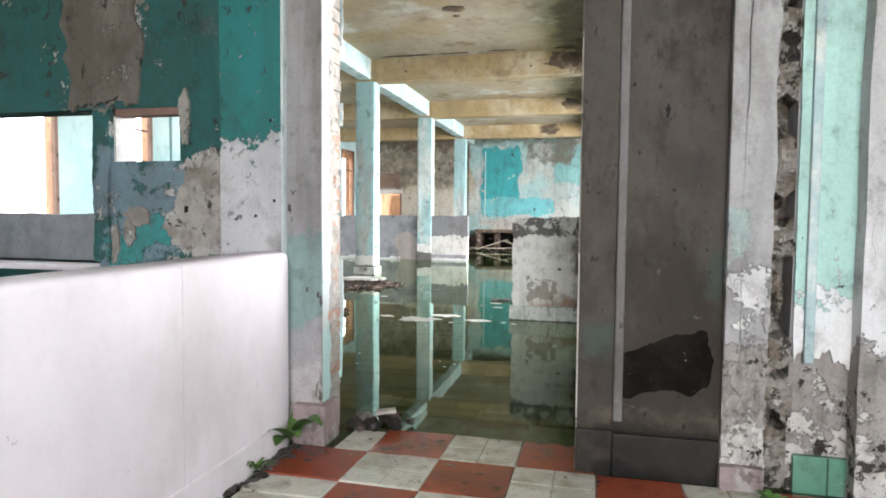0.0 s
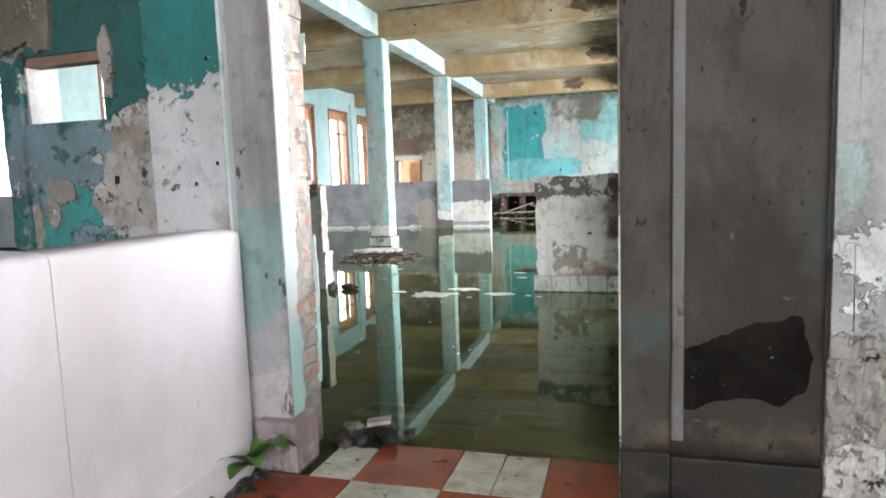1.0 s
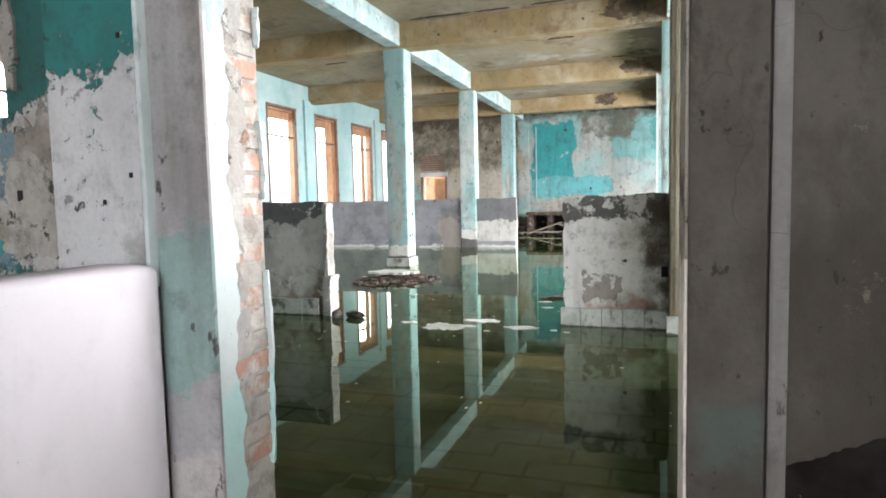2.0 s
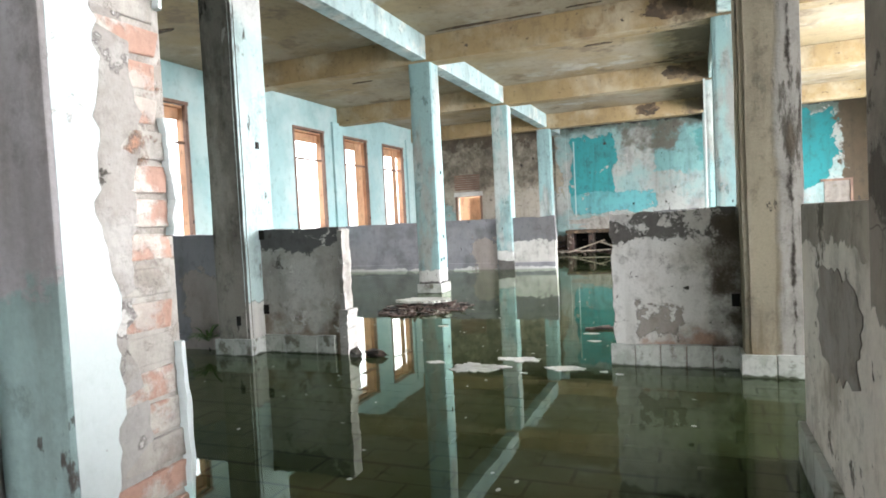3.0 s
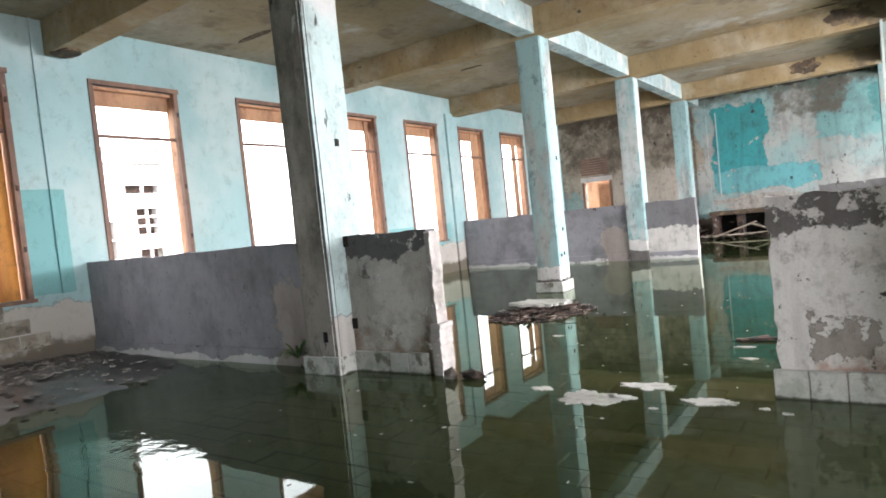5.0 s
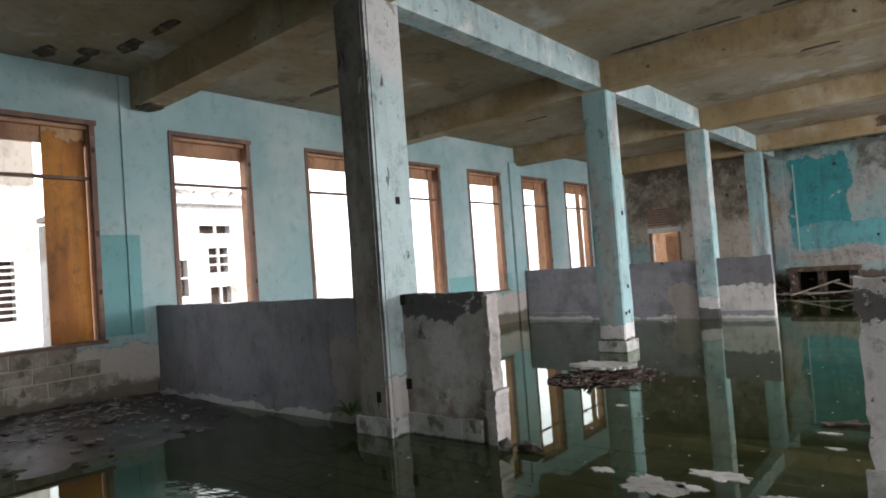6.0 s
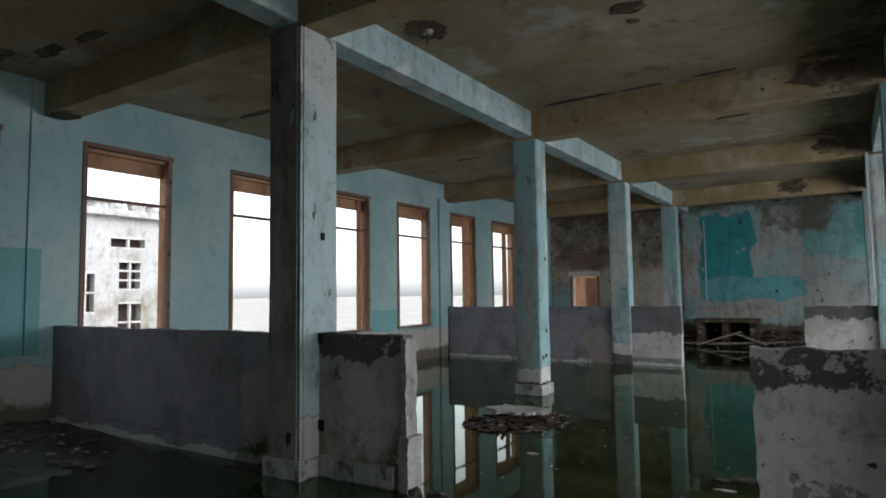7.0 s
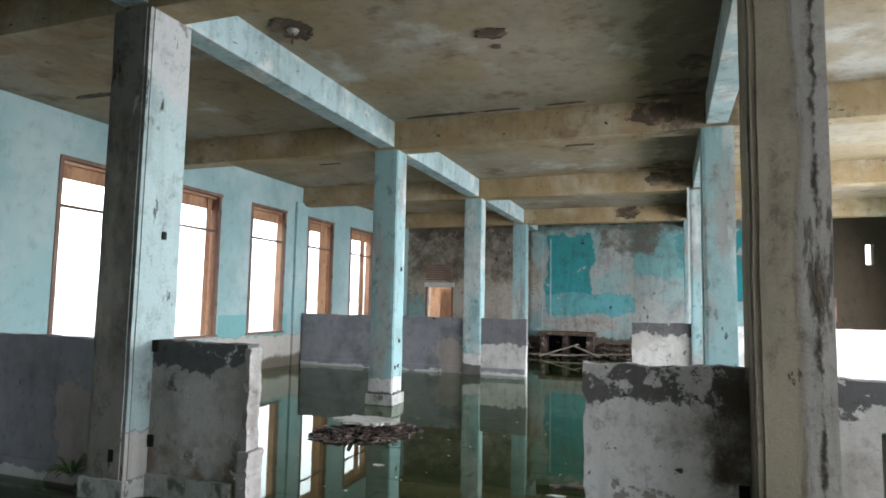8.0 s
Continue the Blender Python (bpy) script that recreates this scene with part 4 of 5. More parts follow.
while z < 4.1:
    bm = bmesh.new()
    y0, bare = SOUTH + rng.uniform(0.12, 0.15), rng.random() < 0.32
    box(bm, -0.62, -0.566 + rng.uniform(-0.004, 0.006), y0, SOUTH + 0.318 + rng.uniform(-0.02, 0.008), z, z + 0.066)
    for v in bm.verts:
        v.co += Vector((rng.uniform(-0.004, 0.004), rng.uniform(-0.008, 0.008), rng.uniform(-0.005, 0.005)))
    keep(part("brick", bm, M_BRICK if bare else M_MORTAR, jamb, bevel=0.005), jamb)
    z += 0.08
bm = bmesh.new()
box(bm, -0.70, -0.505, SOUTH - 0.05, SOUTH + 0.16, -0.2, 0.225)
keep(part("plinth", bm, M_PINK, jamb, "pinkish worn plinth block", bevel=0.01), jamb)
bm = bmesh.new()
box(bm, -0.774, -0.757, SOUTH - 0.032, SOUTH + 0.019, 1.0, CEIL)
keep(part("bead", bm, M_JAMB_WHITE, jamb, "white painted corner bead", bevel=0.005), jamb)

# doorway: right side mouldings, patch and pilaster
FACE = SOUTH - 0.015
structure(block("trim_jamb_strip", (0.863, 1.032, FACE - 0.024, FACE - 0.001, -0.2, CEIL), M_PANEL, bevel=0.006), "flat cement strip beside the doorway", "trim")
structure(block("trim_bead", (1.040, 1.082, FACE - 0.018, FACE - 0.001, 0.27, CEIL), M_BEAD, bevel=0.008), "pale vertical bead on the panel", "trim")
structure(block("trim_edge", (0.855, 0.867, FACE - 0.014, SOUTH + 0.26, -0.1, 4.2), M_LOW_WALL, bevel=0.003), "pale worn edge of the doorway", "trim")
structure(block("baseboard", (1.036, 1.532, FACE - 0.032, FACE - 0.001, -0.1, 0.215), M_WET_BASE, bevel=0.008), "damp dark cement baseboard", "baseboard")
structure(block("baseboard", (0.858, 1.034, FACE - 0.045, FACE - 0.025, -0.1, 0.23), M_WET_BASE, bevel=0.008), "damp dark cement baseboard", "baseboard")


def broken_outline(corners, step, amp, seed):
    """A closed outline through a few corners, roughened between them."""
    pts = []
    for (u0, v0), (u1, v1) in zip(corners, corners[1:] + corners[:1]):
        d = math.hypot(u1 - u0, v1 - v0)
        n = max(2, round(d / step))
        for k in range(n):
            t = k / n
            u, v = u0 + (u1 - u0) * t, v0 + (v1 - v0) * t
            w = amp * (noise.noise((u * 14, v * 14, seed)) + 0.6 * noise.noise((u * 45, v * 45, seed + 3.0)))
            pts.append((u - w * (v1 - v0) / d, v + w * (u1 - u0) / d))
    return pts


PATCH = [(1.047, 0.44), (1.047, 0.60), (1.15, 0.635), (1.27, 0.70), (1.44, 0.742), (1.47, 0.735), (1.475, 0.66), (1.50, 0.60), (1.475, 0.47), (1.40, 0.425), (1.26, 0.445), (1.20, 0.425), (1.12, 0.388), (1.07, 0.395)]
structure(finish("wall_patch", plate_mesh(broken_outline(PATCH, 0.012, 0.012, 3.0), "y", FACE - 0.001, -0.003), M_CEMENT), "patch of dark bare cement", "patch")
pil = structure(empty("crumbling_pilaster", (1.64, 3.36, 0)), "crumbling plaster pilaster with a broken pipe chase", "pilaster")
bm = ragged_slab(1.537, 1.725, -0.2, CEIL, SOUTH - 0.04, SOUTH + 0.28, 0.0, 0.014, 0.0, 21)
keep(part("body", bm, M_PILASTER, pil), pil)
bm = bmesh.new()
rows = []
for k in range(300):
    z = 0.1 + 0.015 * k
    row = []
    for i in range(25):
        x = 1.539 + 0.0081 * i
        worn = 1.0 if z < 0.72 + 0.22 * noise.noise((x * 6, z * 4, 2)) + 0.5 * max(0.0, x - 1.66) else 0.10
        lump = noise.noise((x * 22, z * 22, 1)) + 0.6 * noise.noise((x * 60, z * 60, 5))
        edge = max(0.0, (i - 20) / 4.0) * 0.03
        row.append(bm.verts.new((x + (0.014 * noise.noise((z * 14, 1.0, 3)) + 0.010 * noise.noise((z * 45, 2.0, 3))) * (i / 24.0) ** 4, SOUTH - 0.066 + 0.030 * worn * (0.5 + lump) + edge, z)))
    rows.append(row)
for a, b in zip(rows[:-1], rows[1:]):
    for i in range(24):
        bm.faces.new((a[i], a[i + 1], b[i + 1], b[i]))
keep(part("worn_face", bm, M_PILASTER, pil, "crumbled plaster face"), pil)
bm = bmesh.new()
box(bm, 1.533, 1.598, SOUTH - 0.085, SOUTH - 0.069, 0.62, CEIL)
keep(part("bead", bm, M_PILASTER, pil, bevel=0.005), pil)
bm = bmesh.new()
box(bm, 1.525, 1.72, SOUTH - 0.105, SOUTH - 0.05, -0.2, 0.12)
keep(part("plinth", bm, M_PINK, pil, bevel=0.008), pil)
bm = bmesh.new()
rows = []
for k in range(420):
    z = -0.1 + 0.0112 * k
    row = []
    for i in range(15):
        x = 1.716 + 0.0095 * i
        block_n = noise.noise((x * 4.0, z * 7.0, 3.0)) + 0.5 * noise.noise((x * 16, z * 19, 5.0))
        crumb = noise.noise((x * 45, z * 45, 8.0))
        hole = 0.13 if block_n < -0.16 else 0.0
        row.append(bm.verts.new((x + 0.004 * crumb, SOUTH + 0.008 - 0.03 * block_n + 0.012 * crumb + hole, z + 0.004 * noise.noise((x * 50, z * 50, 1.0)))))
    rows.append(row)
for a, b in zip(rows[:-1], rows[1:]):
    for i in range(14):
        bm.faces.new((a[i], a[i + 1], b[i + 1], b[i]))
keep(part("rubble_core", bm, M_RUBBLE_CORE, pil, "crumbling rubble and dark holes of a broken pipe chase"), pil)
structure(block("trim_white_strip", (1.884, 1.926, SOUTH - 0.045, SOUTH - 0.021, 0.62, CEIL), M_BEAM, bevel=0.006), "white painted vertical strip", "trim")
structure(finish("wall_skin", ragged_skin(1.60, 1.728, 0.74, CEIL, SOUTH - 0.068, SOUTH - 0.080, 0.16, 9, 0.10), M_PILASTER), "grey plaster coat broken along its foot", "plaster coat")
structure(finish("wall_fin", ragged_slab(2.085, 2.54, -0.2, CEIL, SOUTH - 0.12, SOUTH - 0.012, 0.008, 0.0, 0.0, 23), M_FIN), "pale plaster pilaster on the green wall", "pilaster")
for k in range(6):
    part("tile", block_mesh((1.86 + 0.15 * k, 2.005 + 0.15 * k, SOUTH - 0.03, SOUTH - 0.002, 0.0, 0.18)), M_GREEN_TILE, bpy.data.objects["wall_south_east"], bevel=0.004)

# white parapet along the entry
par = empty("parapet", (-0.8, 0.5, 0), label="off-white painted concrete parapet with rounded top", category="parapet")
PROFILE = [(-0.70, -0.1)] + [(-0.735 + 0.035 * math.cos(k * math.pi / 12), 1.055 + 0.03 * math.sin(k * math.pi / 12)) for k in range(7)] + [(-0.86, 1.088), (-0.882, 1.07), (-0.885, -0.1)]
for y0, y1 in ((-4.0, 0.35), (0.354, 2.40), (2.404, SOUTH - 0.035)):
    n = max(2, round((y1 - y0) / 0.08))
    bm = bmesh.new()
    loops = []
    for k in range(n + 1):
        y = y0 + (y1 - y0) * k / n
        sink = 0.03 * max(0.0, 1 - (SOUTH - 0.035 - y) / 0.07) ** 2
        loops.append([bm.verts.new((x + 0.004 * noise.noise((y * 1.3, z * 1.5, 4)) - sink * (x > -0.8), y, z + (0.005 * noise.noise((y * 1.7, x * 9, 8)) - sink * 0.4 if z > 0.5 else 0))) for x, z in PROFILE])
    for p, q in zip(loops[:-1], loops[1:]):
        for i in range(len(PROFILE) - 1):
            bm.faces.new((p[i], p[i + 1], q[i + 1], q[i]))
    for loop in (loops[0], loops[-1][::-1]):
        bm.faces.new([bm.verts.new(v.co) for v in loop])
    keep(part("panel", bm, M_WHITE_WALL, par, smooth=True), par)
bm = bmesh.new()
box(bm, -0.704, -0.69, -4.0, SOUTH - 0.3, -0.1, 0.16)
keep(part("skirting", bm, M_WHITE_WALL, par, bevel=0.006), par)
structure(block("sill", (-4.6, -2.085, SOUTH - 0.06, SOUTH + 0.28, 0.935, 0.973), M_WHITE_WALL, bevel=0.01), "white ledge of the broken opening", "sill")
structure(block("trim_vent_lining", (-1.976, -1.962, SOUTH + 0.10, SOUTH + 0.278, 1.609, 1.93), M_LIGHT_DADO), "pale side of a small opening", "trim")
structure(finish("wall_skin", ragged_skin(-2.10, -1.99, 0.98, 1.93, SOUTH + 0.089, SOUTH + 0.062, 0.03, 14, 0.5), M_SOUTH_TEAL), "dark broken edge of the opening", "plaster coat")
structure(finish("wall_skin", ragged_skin(-2.30, -1.77, 1.96, CEIL, SOUTH + 0.089, SOUTH + 0.066, 0.06, 15, 1.3), M_BROWN_COAT), "thick brown render left on the teal wall", "plaster coat")
structure(block("trim_vent_frame", (-1.99, -1.49, SOUTH + 0.10, SOUTH + 0.18, 1.885, 1.945), M_FRAME), "dark wooden head of a small opening", "trim")

BEIGE_COAT = weathered("beige_undercoat", (0.40, 0.375, 0.345), [((0.28, 0.25, 0.22), 3.0, 0.55, 0.05, {}), ((0.52, 0.50, 0.47), 6.0, 0.60, 0.02, {"rg": 0.74}), ((0.05, 0.20, 0.19), 6.0, 0.65, 0.012, {"rg": 0.76, "seed": 5}), (DARK, 9.0, 0.62, 0.02, {"rg": 0.76})], bump=0.9, dirt=0.6)
for k, (x, z, w, h) in enumerate(((-1.36, 1.40, 0.30, 0.38), (-1.40, 1.20, 0.42, 0.22), (-1.28, 1.58, 0.14, 0.20), (-1.80, 1.27, 0.17, 0.12), (-1.86, 1.17, 0.08, 0.16), (-1.97, 1.10, 0.07, 0.22), (-1.46, 1.88, 0.07, 0.30))):
    structure(finish("plaster_flake", plate_mesh(ragged_plate(x, z, w, h, 0, k + 90, 0.30, 2.2, 70), "y", SOUTH + 0.089, -0.004 - 0.0015 * k), BEIGE_COAT), "flaking beige undercoat on the teal wall", "plaster coat")


# windows of the west wall
def window(i, a, b, boards):
    thing = structure(empty(f"window_{i + 1}", (WEST, a, WZ0)), "tall glassless window with brown wooden frame and orange boards", "window")
    for nm, d in (("frame_head", (WEST - 0.05, WEST + 0.03, a - 0.015, b + 0.045, WZ1, WZ1 + 0.07)), ("frame_side", (WEST - 0.06, WEST + 0.022, a - 0.02, a + 0.05, WZ0, WZ1)),
                  ("frame_side", (WEST - 0.06, WEST + 0.022, b - 0.05, b + 0.02, WZ0, WZ1)), ("sill", (WEST - 0.05, WEST + 0.05, a - 0.03, b + 0.05, WZ0 - 0.05, WZ0))):
        bm = bmesh.new()
        box(bm, *d)
        keep(part(nm, bm, M_FRAME, thing, bevel=0.006), thing)
    for nm, d in (("lining", (WEST - 0.22, WEST - 0.061, a + 0.005, b - 0.005, WZ1 - 0.05, WZ1 - 0.004)), ("lining", (WEST - 0.22, WEST - 0.061, b - 0.05, b - 0.004, WZ0, WZ1 - 0.05)),
                  ("lining", (WEST - 0.22, WEST - 0.061, a + 0.004, a + 0.04, WZ0, WZ1 - 0.05)), ("head_board", (WEST - 0.2, WEST - 0.17, a + 0.04, b - 0.05, WZ1 - 0.27, WZ1 - 0.05))):
        bm = bmesh.new()
        box(bm, *d)
        keep(part(nm, bm, M_LINING, thing), thing)
    bm = bmesh.new()
    box(bm, WEST - 0.09, WEST - 0.04, a + 0.05, b - 0.05, 3.07, 3.12)
    keep(part("transom", bm, M_FRAME, thing, bevel=0.005), thing)
    for c, d in boards:
        bm = bmesh.new()
        box(bm, WEST - 0.17, WEST - 0.14, c, d, WZ0, WZ1 - 0.05)
        keep(part("shutter_board", bm, M_ORANGE if i == 2 else M_LINING, thing, bevel=0.004), thing)
    for z in (1.5, 2.3, 3.45):
        bm = bmesh.new()
        box(bm, WEST + 0.022, WEST + 0.04, b - 0.03, b, z, z + 0.07)
        keep(part("hinge", bm, M_IRON, thing), thing)


BOARDS = {2: [(6.62, 7.14)], 5: [(14.38, 14.5)], 7: [(18.17, 18.40), (18.98, 19.36)], 8: [(21.45, 21.73)], 9: [(23.7, 24.05)]}
for i, (a, b) in enumerate(WIN):
    window(i, a, b, BOARDS.get(i, []))

# north wall: doorway, louvre, broken counter
door = structure(empty("door_1", (-7.3, NORTH, 0)), "doorway with orange wooden leaf and louvre above", "door")
for nm, d, mt in (("lintel", (-7.9, -6.75, NORTH - 0.06, NORTH - 0.002, 2.22, 2.38), M_LIGHT_DADO), ("door_frame", (-7.86, -7.78, NORTH - 0.03, NORTH + 0.1, -0.2, 2.22), M_FRAME),
                  ("door_frame", (-6.87, -6.79, NORTH - 0.03, NORTH + 0.1, -0.2, 2.22), M_FRAME), ("door_leaf", (-7.5, -6.9, NORTH + 0.55, NORTH + 0.6, -0.2, 2.15), M_LINING)):
    bm = bmesh.new()
    box(bm, *d)
    keep(part(nm, bm, mt, door, bevel=0.006), door)
for k in range(7):
    bm = bmesh.new()
    box(bm, -7.86, -6.86, NORTH - 0.045, NORTH - 0.01, 2.46 + 0.085 * k, 2.52 + 0.085 * k)
    keep(part("louvre_slat", bm, M_FRAME, door), door)
# Wall added behind the doorway; its orange stands in for the warm light inside.
structure(block("wall_beyond", (-8.9, -5.8, NORTH + 1.8, NORTH + 1.9, -0.3, 3.4), M_LINING), "orange wall added beyond the doorway for its warm light", "wall")
structure(block("wall_pilaster", (-3.95, -3.55, NORTH - 0.05, NORTH - 0.002, -0.2, CEIL), M_NORTH, bevel=0.01), "stained pilaster on the far wall", "pilaster")
structure(block("trim_pipe", (-3.30, -3.26, NORTH - 0.03, NORTH - 0.002, 1.3, 3.9), M_AQUA, bevel=0.01), "thin white pipe on turquoise paint", "pipe")
# The black back panel imitates the unlit depth of the two openings.
counter = empty("broken_counter", (-2.7, 24.6, 0), label="broken concrete counter with two dark openings", category="counter")
for nm, d, mt in (("top", (-3.55, -1.75, 24.25, 24.98, 0.66, 0.78), M_SPALL), ("post", (-3.5, -3.3, 24.3, 24.98, -0.2, 0.66), M_DEBRIS), ("post", (-2.78, -2.62, 24.3, 24.98, -0.2, 0.66), M_DEBRIS),
                  ("post", (-2.0, -1.78, 24.3, 24.98, -0.2, 0.66), M_DEBRIS), ("back", (-3.3, -2.0, 24.9, 24.98, -0.2, 0.66), M_BLACK)):
    bm = bmesh.new()
    box(bm, *d)
    keep(part(nm, bm, mt, counter, bevel=0.015), counter)
structure(finish("wall_render_patch", plate_mesh(ragged_plate(-2.2, 1.0, 2.6, 0.42, 0.0, 8, 0.5, 2.4, 90), "y", NORTH - 0.002, -0.03), M_MORTAR), "ragged patch of bare pale render", "patch")
shelf = empty("alcove", (4.7, 24.9, 0), label="grey alcove frame on the dark far wall", category="alcove")
for nm, d, mt in (("frame", (4.3, 5.15, NORTH - 0.10, NORTH - 0.002, 1.95, 2.02), M_FRAME), ("frame", (5.08, 5.15, NORTH - 0.10, NORTH - 0.002, 1.3, 1.95), M_FRAME), ("panel", (4.4, 5.08, NORTH - 0.04, NORTH - 0.002, 1.3, 1.95), M_FLAKE_BED)):
    bm = bmesh.new()
    box(bm, *d)
    keep(part(nm, bm, mt, shelf), shelf)

# spalls and cracks of the ceiling and beams
SPALLS = [(-7.42, 7.25, 0.55, 0.20), (-8.2, 6.55, 0.40, 0.22), (-8.25, 7.0, 0.5, 0.12), (-7.9, 6.95, 0.25, 0.25), (-6.6, 7.3, 0.55, 0.14), (-7.43, 10.41, 0.75, 0.12), (-3.35, 9.35, 0.42, 0.5),
          (-1.34, 10.45, 0.12, 0.1), (-1.3, 10.1, 0.35, 0.25), (-2.9, 12.75, 1.1, 0.09), (-1.9, 12.75, 0.6, 0.05), (-0.9, 12.72, 0.5, 0.06), (0.5, 12.75, 0.7, 0.10), (-1.0, 15.2, 0.5, 0.12), (0.75, 12.35, 0.6, 0.4), (0.8, 11.6, 0.35, 0.5), (0.6, 17.2, 0.7, 0.4), (0.3, 17.5, 0.8, 0.10), (-6.4, 15.4, 0.5, 0.08)]
for k, (x, y, w, h) in enumerate(SPALLS):
    structure(finish("ceiling_spall", plate_mesh(ragged_plate(x, y, w, h, 0, k + 1, 0.35, 2.2, 34), "z", CEIL - 0.001, -0.012), M_SPALL), "brown patch of fallen ceiling plaster", "spall")
for k, (x, y) in enumerate(((0.35, 12.92), (0.45, 17.82), (-0.6, 22.77))):
    structure(finish("beam_spall", plate_mesh(ragged_plate(x, 4.42, 0.7, 0.34, 0, k + 30, 0.35, 2.4, 34), "y", y - 0.001, -0.012), M_SPALL), "rotten patch on an ochre beam", "spall")

# outside, west: neighbouring houses
def house(label, x0, x1, y0, y1, top, wins, broken):
    thing = empty("neighbour_house", ((x0 + x1) / 2, (y0 + y1) / 2, -0.42), label=label, category="house")
    bm = wall_mesh("x", x1 - 0.3, x1, y0, y1, -0.42, top, [w[:4] for w in wins])
    keep(part("front_wall", bm, M_OUTSIDE, thing), thing)
    bm = bmesh.new()
    box(bm, x0, x1 - 1.2, y0, y1, -0.42, top - 0.1)
    keep(part("body", bm, M_OUTSIDE, thing), thing)
    bm = bmesh.new()
    box(bm, x0, x1 + 0.25, y0 - 0.1, y1 + 0.1, top, top + 0.22)
    keep(part("cornice", bm, M_OUTSIDE, thing, bevel=0.03), thing)
    if broken:
        for k in range(9):
            bm = bmesh.new()
            chunk(bm, (x1 - 0.1, y0 + (y1 - y0) * (k + 0.5) / 9, top + 0.35), (0.25, (y1 - y0) / 16, 0.35), random.Random(k), 0.9)
            keep(part("broken_parapet", bm, M_OUTSIDE, thing), thing)
    for a, b, c, d, bars in wins:
        pane = empty("window", ((x1, a, c)))
        pane.location = (0, 0, 0)
        pane.parent = thing
        pane.matrix_parent_inverse = Matrix.Translation(thing.location).inverted()
        bm = bmesh.new()
        box(bm, x1 - 0.5, x1 - 0.32, a, b, c, d)
        part("pane", bm, M_IRON, pane)
        bm = bmesh.new()
        for k in range(bars + 1):
            z = c + (d - c) * k / bars
            box(bm, x1 - 0.1, x1 + 0.02, a, b, z - 0.03, z + 0.03)
        box(bm, x1 - 0.1, x1 + 0.02, (a + b) / 2 - 0.03, (a + b) / 2 + 0.03, c, d)
        part("window_frame", bm, M_LIGHT_DADO, pane)


house("pale weathered house with broken roof edge", -27, -20, 12.2, 18.2, 4.4, [(15.3, 16.05, 1.95, 2.9, 3), (13.9, 14.5, 1.2, 2.5, 2), (15.3, 16.1, 0.2, 1.5, 2), (15.0, 16.2, 3.35, 3.7, 1)], True)
house("tall grey house with a louvred window", -27, -20, -2, 10.0, 8.5, [(8.5, 9.4, 0.9, 2.65, 9), (5.0, 6.2, 0.9, 2.65, 5)], False)

# ---- things ----
rng = random.Random(11)
# heap in the middle of the hall
bm = bmesh.new()
for k in range(420):
    a, r = rng.uniform(0, 6.28), rng.random() ** 0.6
    x, y = -3.1 + 0.62 * r * math.cos(a) + 0.15 * r * math.sin(a), 10.95 + 0.7 * r * math.sin(a)
    chunk(bm, (x, y, 0.06 * (1 - r) + rng.uniform(-0.01, 0.015)), (rng.uniform(0.015, 0.06), rng.uniform(0.015, 0.06), rng.uniform(0.01, 0.03)), rng)
for k in range(60):
    a, r = rng.uniform(0, 6.28), rng.random() ** 0.5
    x, y, t = -3.1 + 0.65 * r * math.cos(a), 10.95 + 0.72 * r * math.sin(a), rng.uniform(0, 3.14)
    L = rng.uniform(0.04, 0.14)
    z = 0.02 + 0.06 * (1 - r)
    stick(bm, (x - L * math.cos(t), y - L * math.sin(t), z + rng.uniform(-0.03, 0.04)), (x + L * math.cos(t), y + L * math.sin(t), z + rng.uniform(-0.03, 0.04)), rng.uniform(0.015, 0.045), rng.uniform(0.006, 0.015), rng.uniform(-0.9, 0.9))
tagged(finish("debris_heap", bm, M_DEBRIS), "heap of wet broken wood and plaster in the water", "debris", kind="stuff")
tagged(finish("plaster_sheet", plate_mesh(ragged_plate(-3.2, 11.15, 0.75, 0.5, 0, 4, 0.4, 2.2, 60), "z", 0.095, 0.035), M_SCUM), "pale sheet of plaster lying on the debris heap", "plaster sheet")

# pale floating sheets
for k, (x, y, w, h) in enumerate(((-1.22, 7.62, 0.42, 0.30), (-0.88, 7.98, 0.34, 0.16), (-0.42, 7.72, 0.27, 0.13), (-0.98, 7.68, 0.2, 0.1), (-1.62, 7.75, 0.16, 0.09), (-0.45, 9.3, 0.13, 0.06), (-0.35, 8.9, 0.12, 0.06), (-0.1, 7.66, 0.05, 0.04), (0.03, 7.6, 0.05, 0.04), (-0.72, 7.5, 0.05, 0.03), (-2.3, 9.6, 0.12, 0.06))):
    tagged(finish("floating_sheet", plate_mesh(ragged_plate(x, y, w, h, 0, k + 50, 0.6, 2.2, 64), "z", -0.004, 0.010), M_SCUM), "pale scrap floating on the green water", "floating scrap", group="floating scraps")

bm = bmesh.new()
for k in range(70):
    x, y = rng.uniform(-3.4, 0.9), rng.uniform(5.2, 12.5)
    chunk(bm, (x, y, 0.001), (rng.uniform(0.006, 0.022), rng.uniform(0.006, 0.022), 0.004), rng)
tagged(finish("specks", bm, M_SCUM), "pale specks drifting on the water", "specks", kind="stuff")

# mud bank and rubble by the west wall
bm = bmesh.new()
nx, ny = 40, 34
grid = []
